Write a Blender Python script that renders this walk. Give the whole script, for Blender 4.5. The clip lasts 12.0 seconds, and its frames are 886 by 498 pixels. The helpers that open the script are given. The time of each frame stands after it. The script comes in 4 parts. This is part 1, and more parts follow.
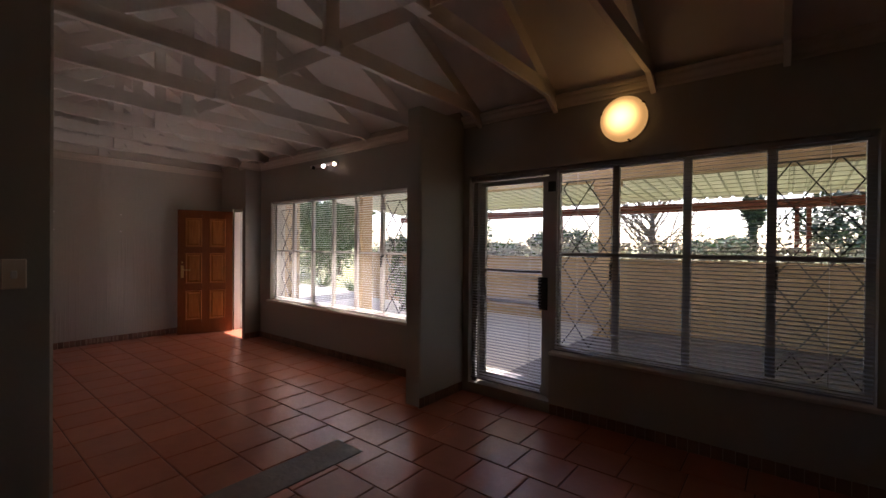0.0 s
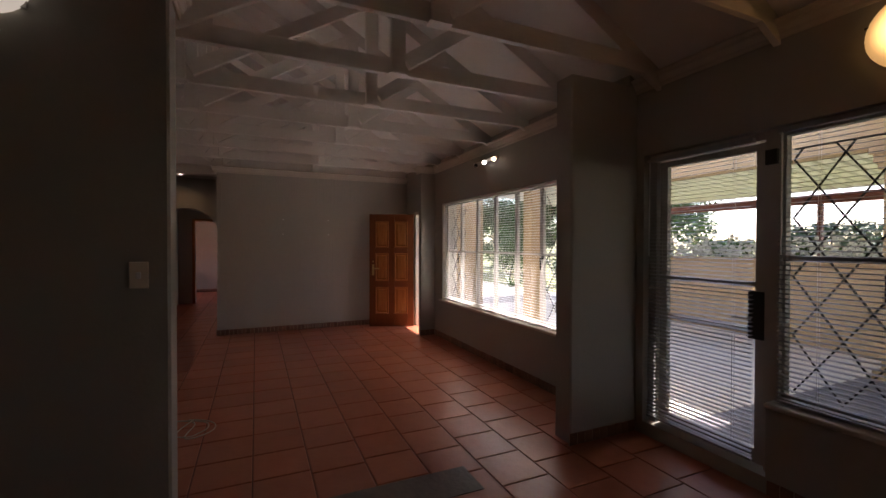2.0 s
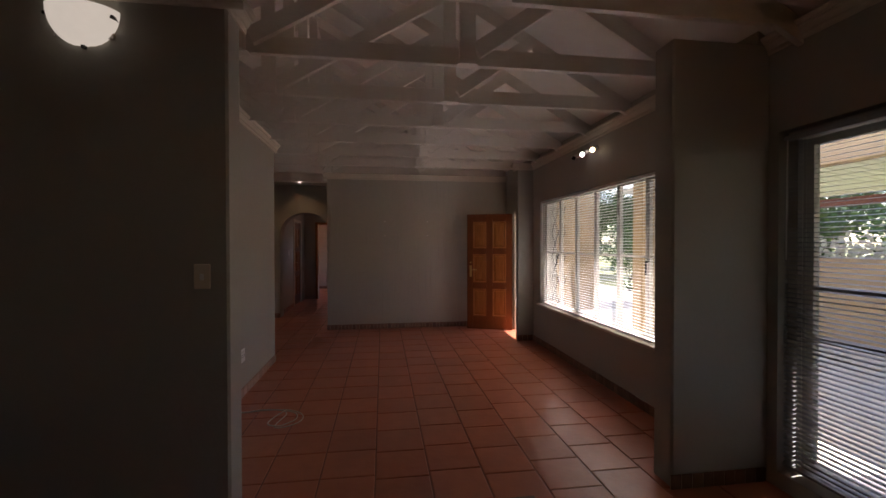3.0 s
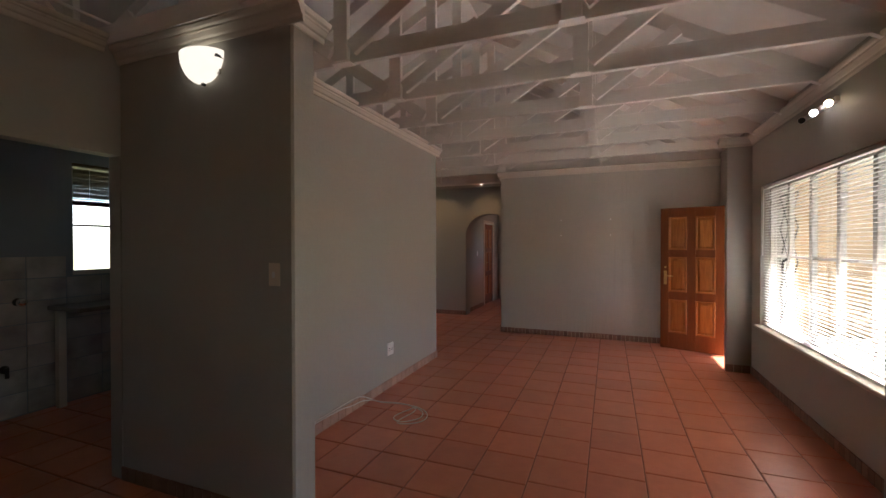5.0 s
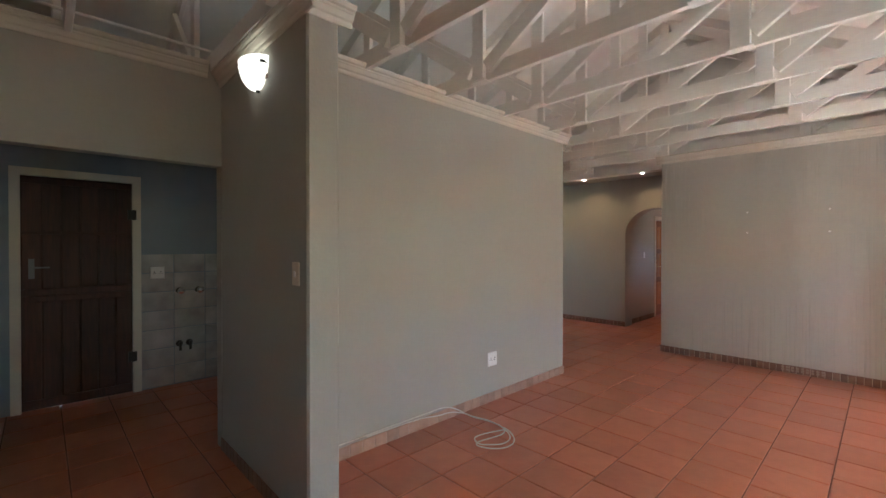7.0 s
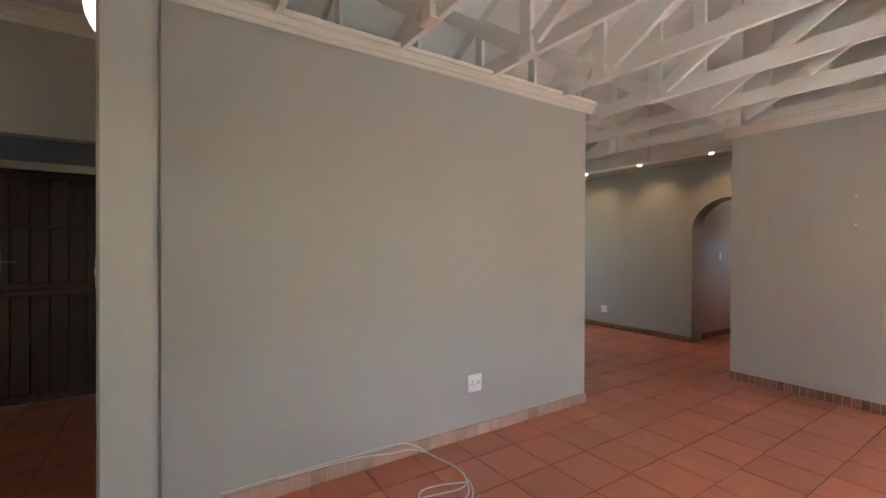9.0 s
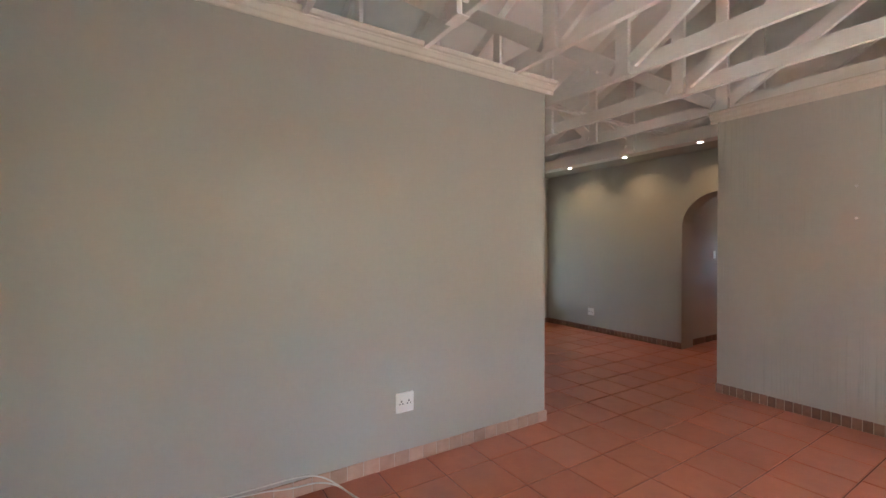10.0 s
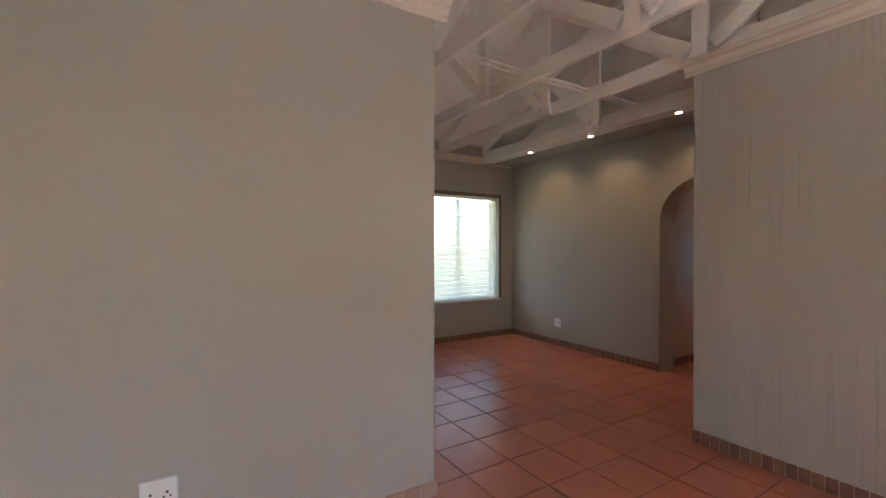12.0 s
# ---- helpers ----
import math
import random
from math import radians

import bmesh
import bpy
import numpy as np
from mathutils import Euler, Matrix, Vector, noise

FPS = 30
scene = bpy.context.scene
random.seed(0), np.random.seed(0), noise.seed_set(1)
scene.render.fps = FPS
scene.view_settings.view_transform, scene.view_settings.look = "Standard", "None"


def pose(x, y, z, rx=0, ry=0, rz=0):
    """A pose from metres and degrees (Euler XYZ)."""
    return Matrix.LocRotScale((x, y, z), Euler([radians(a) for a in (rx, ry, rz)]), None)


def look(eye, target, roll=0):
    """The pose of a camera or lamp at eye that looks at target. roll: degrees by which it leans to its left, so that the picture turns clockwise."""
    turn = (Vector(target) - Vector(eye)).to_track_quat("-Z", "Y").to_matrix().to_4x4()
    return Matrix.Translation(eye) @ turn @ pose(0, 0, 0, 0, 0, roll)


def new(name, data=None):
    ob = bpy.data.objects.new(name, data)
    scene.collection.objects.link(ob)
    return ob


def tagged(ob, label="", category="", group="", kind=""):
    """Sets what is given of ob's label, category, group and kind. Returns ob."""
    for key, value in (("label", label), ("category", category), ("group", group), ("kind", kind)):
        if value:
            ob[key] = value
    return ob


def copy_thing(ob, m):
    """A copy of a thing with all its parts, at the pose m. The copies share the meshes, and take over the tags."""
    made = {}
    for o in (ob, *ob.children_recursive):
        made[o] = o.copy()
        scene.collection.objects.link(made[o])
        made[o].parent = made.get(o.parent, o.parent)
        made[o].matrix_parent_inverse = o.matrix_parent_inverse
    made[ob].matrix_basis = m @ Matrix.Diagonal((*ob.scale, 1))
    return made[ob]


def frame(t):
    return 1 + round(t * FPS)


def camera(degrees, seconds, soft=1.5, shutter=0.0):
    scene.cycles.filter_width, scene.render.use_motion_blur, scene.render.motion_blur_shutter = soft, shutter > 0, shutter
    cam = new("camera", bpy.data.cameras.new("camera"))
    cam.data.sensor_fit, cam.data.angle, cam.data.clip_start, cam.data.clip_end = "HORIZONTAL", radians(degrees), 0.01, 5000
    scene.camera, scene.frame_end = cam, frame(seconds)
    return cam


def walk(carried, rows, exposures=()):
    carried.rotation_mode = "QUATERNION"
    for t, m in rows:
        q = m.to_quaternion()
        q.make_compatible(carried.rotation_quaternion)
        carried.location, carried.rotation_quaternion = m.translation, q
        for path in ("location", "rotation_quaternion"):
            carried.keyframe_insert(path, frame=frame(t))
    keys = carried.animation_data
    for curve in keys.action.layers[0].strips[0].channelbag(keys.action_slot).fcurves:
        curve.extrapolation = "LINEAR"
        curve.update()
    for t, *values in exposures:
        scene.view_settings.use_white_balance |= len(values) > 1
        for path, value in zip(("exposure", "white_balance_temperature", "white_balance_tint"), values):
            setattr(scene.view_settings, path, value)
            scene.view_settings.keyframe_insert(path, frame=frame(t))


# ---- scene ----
cam = camera(92.8, 12.0)
scene.cycles.diffuse_bounces = 10
PATH = [
    (0, (-0.033, 0.069, 1.48), (-1.29, 1.624, 1.466), 0.5),
    (0.5, (-0.053, 0.215, 1.476), (-1.463, 1.633, 1.462), 0.3),
    (1, (-0.058, 0.408, 1.479), (-1.63, 1.642, 1.46), 0.2),
    (1.5, (-0.079, 0.612, 1.487), (-1.79, 1.644, 1.464), 0.0),
    (2, (-0.133, 0.79, 1.495), (-1.96, 1.6, 1.472), 0.1),
    (2.5, (-0.2, 0.973, 1.501), (-2.121, 1.536, 1.479), 0.0),
    (3, (-0.253, 1.17, 1.507), (-2.228, 1.453, 1.484), -0.1),
    (5, (-0.691, 1.957, 1.507), (-2.552, 1.223, 1.488), -0.1),
    (5.5, (-0.856, 2.087, 1.508), (-2.622, 1.148, 1.489), -0.0),
    (6, (-1.035, 2.214, 1.507), (-2.682, 1.08, 1.49), -0.0),
    (6.5, (-1.242, 2.322, 1.499), (-2.758, 1.017, 1.485), -0.1),
    (7, (-1.491, 2.409, 1.497), (-2.87, 0.961, 1.482), 0.0),
    (7.2, (-1.597, 2.43, 1.495), (-2.925, 0.934, 1.481), 0.05),
    (8.8, (-2.522, 2.372, 1.452), (-3.643, 0.716, 1.438), 0.15),
    (9, (-2.66, 2.355, 1.449), (-3.758, 0.682, 1.437), 0.2),
    (9.5, (-3.008, 2.338, 1.455), (-4.08, 0.649, 1.439), -0.1),
    (10, (-3.363, 2.29, 1.439), (-4.428, 0.597, 1.426), -0.0),
    (10.5, (-3.712, 2.209, 1.431), (-4.771, 0.512, 1.42), -0.1),
    (11, (-4.053, 2.105, 1.419), (-5.11, 0.407, 1.412), -0.1),
    (11.5, (-4.399, 1.993, 1.408), (-5.456, 0.295, 1.401), 0.0),
    (12, (-4.707, 1.848, 1.41), (-5.763, 0.149, 1.402), 0.0),
]
EXPOSURE = [(0.0, 1.8, 6450, 28), (0.6, 2.03, 6450, 28), (1.5, 1.97, 6500, 26), (2.2, 1.9, 6500, 25), (3.0, 2.0, 6450, 24), (5.0, 3.12, 6200, 18), (7.0, 4.09, 5700, 8), (9.0, 4.22, 5750, 9), (10.8, 4.1, 5800, 12), (12.0, 3.88, 6000, 15)]
walk(cam, [(t, look(eye, target, roll)) for t, eye, target, roll in PATH], EXPOSURE)

# ---- world and sun ----
SUN_EL, SUN_AZ = 49.0, -4.0
world = bpy.data.worlds.new("world")
scene.world = world
world.use_nodes = True
wn = world.node_tree.nodes
sky = wn.new("ShaderNodeTexSky")
sky.sky_type = "NISHITA"
sky.sun_disc = False
sky.sun_elevation, sky.sun_rotation = radians(SUN_EL), radians(SUN_AZ)
wn["Background"].inputs["Strength"].default_value = 0.15
world.node_tree.links.new(sky.outputs[0], wn["Background"].inputs[0])
sun = new("sun", bpy.data.lights.new("sun", "SUN"))
sun.data.energy, sun.data.angle, sun.data.color = 5.0, radians(0.5), (1.0, 0.95, 0.87)
az, el = radians(SUN_AZ), radians(SUN_EL)
way = Vector((math.sin(az) * math.cos(el), math.cos(az) * math.cos(el), math.sin(el)))
sun.matrix_world = look(way * 30, (0, 0, 0))


# ---- materials ----
def material(name, colour, rough=0.6, metal=0.0, second=None, grain=8.0, mix=0.35, stains=0.9, bump=0.0, bump_scale=60.0,
             stretch=(1, 1, 1), per_piece=0.0, bump_stretch=None):
    """A painted, fired or grown surface: two scales of colour, roughness that varies, and fine relief."""
    m = bpy.data.materials.new(name)
    m.use_nodes = True
    nt = m.node_tree
    n, ln = nt.nodes, nt.links
    b = n["Principled BSDF"]
    b.inputs["Metallic"].default_value = metal
    co = n.new("ShaderNodeTexCoord")
    mp = n.new("ShaderNodeMapping")
    mp.inputs["Scale"].default_value = stretch
    where = co.outputs["Object"]
    if per_piece:
        own = n.new("ShaderNodeObjectInfo")
        sc = n.new("ShaderNodeVectorMath")
        sc.operation = "SCALE"
        sc.inputs[0].default_value, sc.inputs["Scale"].default_value = (31.0, 17.0, 23.0), 1.0
        ln.new(own.outputs["Random"], sc.inputs["Scale"])
        ad = n.new("ShaderNodeVectorMath")
        ln.new(where, ad.inputs[0])
        ln.new(sc.outputs[0], ad.inputs[1])
        where = ad.outputs[0]
    ln.new(where, mp.inputs[0])
    n1 = n.new("ShaderNodeTexNoise")
    n1.inputs["Scale"].default_value, n1.inputs["Detail"].default_value = grain, 6
    n2 = n.new("ShaderNodeTexNoise")
    n2.inputs["Scale"].default_value, n2.inputs["Detail"].default_value = stains, 3
    ln.new(mp.outputs[0], n1.inputs[0])
    ln.new(where, n2.inputs[0])
    second = second or tuple(c * 0.72 for c in colour)
    r1 = n.new("ShaderNodeMapRange")
    r1.inputs[1].default_value, r1.inputs[2].default_value = 0.35, 0.7
    r1.inputs[3].default_value, r1.inputs[4].default_value = 0.0, mix
    ln.new(n1.outputs[0], r1.inputs[0])
    r2 = n.new("ShaderNodeMapRange")
    r2.inputs[1].default_value, r2.inputs[2].default_value = 0.3, 0.75
    r2.inputs[3].default_value, r2.inputs[4].default_value = 0.0, mix
    ln.new(n2.outputs[0], r2.inputs[0])
    add = n.new("ShaderNodeMath")
    add.use_clamp = True
    ln.new(r1.outputs[0], add.inputs[0])
    ln.new(r2.outputs[0], add.inputs[1])
    mx = n.new("ShaderNodeMix")
    mx.data_type = "RGBA"
    mx.inputs[6].default_value, mx.inputs[7].default_value = (*colour, 1), (*second, 1)
    ln.new(add.outputs[0], mx.inputs[0])
    out = mx.outputs[2]
    if per_piece:
        oi = n.new("ShaderNodeObjectInfo")
        ri = n.new("ShaderNodeNewGeometry")
        s = n.new("ShaderNodeMath")
        ln.new(oi.outputs["Random"], s.inputs[0])
        ln.new(ri.outputs["Random Per Island"], s.inputs[1])
        fr = n.new("ShaderNodeMath")
        fr.operation = "FRACT"
        ln.new(s.outputs[0], fr.inputs[0])
        mr = n.new("ShaderNodeMapRange")
        mr.inputs[3].default_value, mr.inputs[4].default_value = 1 - per_piece, 1 + per_piece
        ln.new(fr.outputs[0], mr.inputs[0])
        hs = n.new("ShaderNodeHueSaturation")
        ln.new(mr.outputs[0], hs.inputs["Value"])
        ln.new(out, hs.inputs["Color"])
        out = hs.outputs[0]
    ln.new(out, b.inputs["Base Color"])
    rr = n.new("ShaderNodeMapRange")
    rr.inputs[3].default_value, rr.inputs[4].default_value = max(0.03, rough - 0.05), min(1, rough + 0.05)
    ln.new(n2.outputs[0], rr.inputs[0])
    ln.new(rr.outputs[0], b.inputs["Roughness"])
    if bump:
        n3 = n.new("ShaderNodeTexNoise")
        n3.inputs["Scale"].default_value, n3.inputs["Detail"].default_value = bump_scale, 5
        if bump_stretch:
            m3 = n.new("ShaderNodeMapping")
            m3.inputs["Scale"].default_value = bump_stretch
            ln.new(co.outputs["Object"], m3.inputs[0])
            ln.new(m3.outputs[0], n3.inputs[0])
        else:
            ln.new(mp.outputs[0], n3.inputs[0])
        bp = n.new("ShaderNodeBump")
        bp.inputs["Strength"].default_value, bp.inputs["Distance"].default_value = bump, 0.006
        ln.new(n3.outputs[0], bp.inputs["Height"])
        ln.new(bp.outputs[0], b.inputs["Normal"])
    return m


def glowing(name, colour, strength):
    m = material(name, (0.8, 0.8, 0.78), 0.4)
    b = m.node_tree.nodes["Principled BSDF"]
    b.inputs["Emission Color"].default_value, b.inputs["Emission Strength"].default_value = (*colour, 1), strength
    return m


def streaked(m):
    """Sparse raised vertical trowel streaks on top of the paint."""
    nt = m.node_tree
    n, ln = nt.nodes, nt.links
    b = n["Principled BSDF"]
    co = n.new("ShaderNodeTexCoord")
    mp = n.new("ShaderNodeMapping")
    mp.inputs["Scale"].default_value = (95, 95, 0.9)
    ln.new(co.outputs["Object"], mp.inputs[0])
    a = n.new("ShaderNodeTexNoise")
    a.inputs["Scale"].default_value, a.inputs["Detail"].default_value, a.inputs["Distortion"].default_value = 1.0, 2, 0.4
    ln.new(mp.outputs[0], a.inputs[0])
    r = n.new("ShaderNodeMapRange")
    r.inputs[1].default_value, r.inputs[2].default_value = 0.56, 0.66
    ln.new(a.outputs[0], r.inputs[0])
    c = n.new("ShaderNodeTexNoise")
    c.inputs["Scale"].default_value = 1.6
    ln.new(co.outputs["Object"], c.inputs[0])
    k = n.new("ShaderNodeMapRange")
    k.inputs[1].default_value, k.inputs[2].default_value, k.inputs[3].default_value = 0.42, 0.60, 0.06
    ln.new(c.outputs[0], k.inputs[0])
    mul = n.new("ShaderNodeMath")
    mul.operation = "MULTIPLY"
    ln.new(r.outputs[0], mul.inputs[0])
    ln.new(k.outputs[0], mul.inputs[1])
    bp = n.new("ShaderNodeBump")
    bp.inputs["Strength"].default_value, bp.inputs["Distance"].default_value = 0.7, 0.005
    ln.new(mul.outputs[0], bp.inputs["Height"])
    ln.new(bp.outputs[0], b.inputs["Normal"])


PLASTER = material("plaster", (0.44, 0.42, 0.37), 0.62, mix=0.08, stains=1.3, grain=25, bump=0.25, bump_scale=45)
COMBED = material("combed_plaster", (0.52, 0.50, 0.44), 0.6, mix=0.1, stains=1.6, grain=20, bump=0.2)
streaked(COMBED)
TRIM = material("trim_paint", (0.70, 0.65, 0.56), 0.5, mix=0.1, bump=0.1)
TRUSS = material("truss_paint", (0.90, 0.87, 0.82), 0.55, mix=0.15, grain=14, stretch=(4, 1, 4), bump=0.2, bump_scale=40)
BOARD = material("ceiling_board", (0.91, 0.89, 0.85), 0.7, mix=0.12, stains=0.8, bump=0.15)
TILE = material("terracotta", (0.56, 0.19, 0.105), 0.30, second=(0.43, 0.128, 0.068), mix=0.35, grain=9, stains=1.4, bump=0.22, bump_scale=22, per_piece=0.09)
GROUT = material("grout", (0.24, 0.105, 0.075), 0.85, mix=0.4, bump=0.3)
SKIRT = material("skirting_tile", (0.30, 0.17, 0.115), 0.4, second=(0.18, 0.10, 0.07), mix=0.5, grain=18, per_piece=0.18, bump=0.2)
PALESKIRT = material("pale_skirting_tile", (0.52, 0.34, 0.25), 0.45, second=(0.38, 0.23, 0.16), mix=0.5, grain=16, per_piece=0.14, bump=0.2)
PALEGROUT = material("pale_grout", (0.58, 0.48, 0.38), 0.85, mix=0.4, bump=0.3)
CEMENT = material("cement_patch", (0.23, 0.18, 0.15), 0.6, mix=0.6, grain=14, bump=0.5, bump_scale=30)
# lighter than the frame, to paint a highlight along the mouldings
MOULD = material("highlit_moulding", (0.44, 0.17, 0.045), 0.34, second=(0.32, 0.105, 0.024), mix=0.5, grain=8)
VARNISH = material("varnished_wood", (0.50, 0.20, 0.045), 0.34, second=(0.27, 0.08, 0.014), mix=0.55, grain=6, stretch=(9, 9, 0.8), bump=0.08)
DOORFRAME = material("stained_frame", (0.24, 0.075, 0.018), 0.36, second=(0.15, 0.042, 0.01), mix=0.5, grain=6, stretch=(9, 9, 0.8), bump=0.08)
DARKWOOD = material("dark_wood", (0.085, 0.028, 0.016), 0.58, second=(0.035, 0.013, 0.009), mix=0.6, grain=6, stretch=(8, 8, 0.7), bump=0.2, per_piece=0.25)
STEEL = material("painted_steel", (0.55, 0.52, 0.47), 0.45, mix=0.15, bump=0.1)
SLAT = material("blind_slat", (0.84, 0.83, 0.79), 0.42, mix=0.05)
GREYSLAT = material("aluminium_slat", (0.42, 0.42, 0.43), 0.4, mix=0.05)
# slats set far darker than beige so the daylight behind doesn't burn them out
KSLAT = material("darkened_beige_slat", (0.13, 0.10, 0.055), 0.5, mix=0.08)
MAROON = material("maroon_cloth", (0.10, 0.025, 0.025), 0.8, mix=0.6, grain=30)
GRILLE = material("black_bar", (0.03, 0.028, 0.026), 0.5, metal=0.3, mix=0.2)
CHROME = material("chrome", (0.88, 0.88, 0.86), 0.15, metal=1.0, mix=0.08)
BRASS = material("brass", (0.62, 0.46, 0.22), 0.28, metal=1.0, mix=0.2)
DARKCHROME = material("dark_chrome", (0.22, 0.21, 0.20), 0.5, metal=1.0, mix=0.3)
MOSAIC = material("mosaic", (0.42, 0.31, 0.24), 0.5, mix=0.3)
PLASTIC = material("white_plastic", (0.88, 0.87, 0.85), 0.36, mix=0.05)
IVORY = material("ivory_plastic", (0.82, 0.72, 0.60), 0.36, mix=0.05)
DARKHOLE = material("dark_plastic", (0.03, 0.03, 0.03), 0.5)
BLUEPAINT = material("blue_grey_paint", (0.23, 0.28, 0.32), 0.6, mix=0.1, bump=0.15)
MARBLE = material("marbled_tile", (0.52, 0.50, 0.48), 0.36, second=(0.28, 0.26, 0.25), mix=0.6, grain=5, stains=4, per_piece=0.03)
COUNTER = material("worktop", (0.20, 0.17, 0.15), 0.4, mix=0.4, grain=40)
CREAM = material("cream_render", (0.48, 0.35, 0.20), 0.75, mix=0.15, bump=0.35, bump_scale=50)
SHEET = material("roof_sheet", (0.60, 0.62, 0.64), 0.45, metal=0.0, mix=0.25)
REDSTEEL = material("red_oxide", (0.15, 0.04, 0.03), 0.5, mix=0.2)
PAVING = material("patio_paving", (0.21, 0.19, 0.205), 0.7, mix=0.4, grain=5, per_piece=0.12, bump=0.3)
CONCRETE = material("pale_concrete", (0.84, 0.78, 0.68), 0.8, mix=0.2, bump=0.2)
# drive darker than the porch, to cut light bounced onto the upper walls
DRIVE = material("darker_concrete", (0.50, 0.45, 0.38), 0.85, mix=0.3, bump=0.2)
LAWN = material("lawn", (0.16, 0.19, 0.06), 0.9, second=(0.24, 0.22, 0.10), mix=0.8, grain=3, bump=0.8, bump_scale=60)
LEAF = material("leaf", (0.07, 0.13, 0.03), 0.5, second=(0.04, 0.07, 0.02), mix=0.6, grain=3, per_piece=0.4)
DARKLEAF = material("dark_leaf", (0.045, 0.08, 0.03), 0.55, second=(0.03, 0.045, 0.02), mix=0.5, grain=3, per_piece=0.4)
PETAL = material("white_petal", (0.78, 0.78, 0.72), 0.6, mix=0.1)
BARK = material("bark", (0.16, 0.12, 0.09), 0.9, mix=0.5, grain=12, bump=0.6)
CORD = material("white_cord", (0.70, 0.68, 0.62), 0.5, mix=0.1)
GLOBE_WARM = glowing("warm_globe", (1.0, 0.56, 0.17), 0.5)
GLOBE_SOFT = glowing("soft_globe", (1.0, 0.93, 0.74), 0.13)
SPOT_WARM = glowing("spot_bulb", (1.0, 0.78, 0.45), 3.0)
SPOT_WHITE = glowing("spot_bulb_white", (1.0, 0.95, 0.88), 3.0)
SHEER = material("sheer_slat", (0.86, 0.85, 0.82), 0.5, mix=0.05)
TRIMBROWN = material("brown_trim", (0.17, 0.12, 0.085), 0.5, mix=0.4, grain=6, stretch=(8, 8, 0.7))


def let_light_through(m, share):
    """Thin cloth or plastic that passes part of the daylight."""
    nt = m.node_tree
    tr = nt.nodes.new("ShaderNodeBsdfTranslucent")
    tr.inputs[0].default_value = (0.86, 0.85, 0.80, 1)
    mx = nt.nodes.new("ShaderNodeMixShader")
    mx.inputs[0].default_value = share
    nt.links.new(nt.nodes["Principled BSDF"].outputs[0], mx.inputs[1])
    nt.links.new(tr.outputs[0], mx.inputs[2])
    nt.links.new(mx.outputs[0], nt.nodes["Material Output"].inputs[0])


def painted_hot_centre(m, inner, outer, radius):
    """Frosted lamp glass with a hot centre painted into its emission, fading outwards."""
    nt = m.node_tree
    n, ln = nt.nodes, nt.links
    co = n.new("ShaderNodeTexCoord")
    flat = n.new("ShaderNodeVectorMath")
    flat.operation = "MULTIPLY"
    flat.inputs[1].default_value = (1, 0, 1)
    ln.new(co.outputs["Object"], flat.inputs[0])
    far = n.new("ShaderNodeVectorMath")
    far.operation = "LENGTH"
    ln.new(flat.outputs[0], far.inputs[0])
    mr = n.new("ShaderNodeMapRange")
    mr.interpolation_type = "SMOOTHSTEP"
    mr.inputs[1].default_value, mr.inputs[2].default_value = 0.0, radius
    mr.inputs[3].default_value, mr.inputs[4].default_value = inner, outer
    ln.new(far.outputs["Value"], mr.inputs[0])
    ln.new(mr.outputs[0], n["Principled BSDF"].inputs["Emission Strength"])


let_light_through(SHEER, 0.45)
# bright core and dim rim are painted; no bulb sits inside
painted_hot_centre(GLOBE_WARM, 1.5, 0.16, 0.165)
DOWN = glowing("downlight_bulb", (1.0, 0.85, 0.65), 4.0)


def glass_material():
    """Clear window glass: mostly see-through, with a mirror gloss that grows at grazing angles."""
    m = bpy.data.materials.new("window_glass")
    m.use_nodes = True
    nt = m.node_tree
    n, ln = nt.nodes, nt.links
    n.remove(n["Principled BSDF"])
    clear = n.new("ShaderNodeBsdfTransparent")
    clear.inputs[0].default_value = (0.95, 0.97, 0.96, 1)
    gloss = n.new("ShaderNodeBsdfGlossy")
    gloss.inputs["Roughness"].default_value = 0.02
    edge = n.new("ShaderNodeLayerWeight")
    steep = n.new("ShaderNodeMath")
    steep.operation = "POWER"
    steep.inputs[1].default_value = 5.0
    ln.new(edge.outputs["Facing"], steep.inputs[0])
    share = n.new("ShaderNodeMapRange")
    share.inputs[3].default_value, share.inputs[4].default_value = 0.02, 0.7
    ln.new(steep.outputs[0], share.inputs[0])
    mx = n.new("ShaderNodeMixShader")
    ln.new(share.outputs[0], mx.inputs[0])
    ln.new(clear.outputs[0], mx.inputs[1])
    ln.new(gloss.outputs[0], mx.inputs[2])
    ln.new(mx.outputs[0], n["Material Output"].inputs[0])
    return m


GLASS = glass_material()


# ---- builders ----
def box(bm, x0, x1, y0, y1, z0, z1):
    vs = [bm.verts.new((x, y, z)) for z in (z0, z1) for y in (y0, y1) for x in (x0, x1)]
    for f in ((0, 2, 3, 1), (4, 5, 7, 6), (0, 1, 5, 4), (2, 6, 7, 3), (0, 4, 6, 2), (1, 3, 7, 5)):
        bm.faces.new([vs[i] for i in f])
    return vs


def soften(bm, width, segments=1):
    bmesh.ops.bevel(bm, geom=bm.edges[:], offset=width, segments=segments, affect="EDGES", clamp_overlap=True)


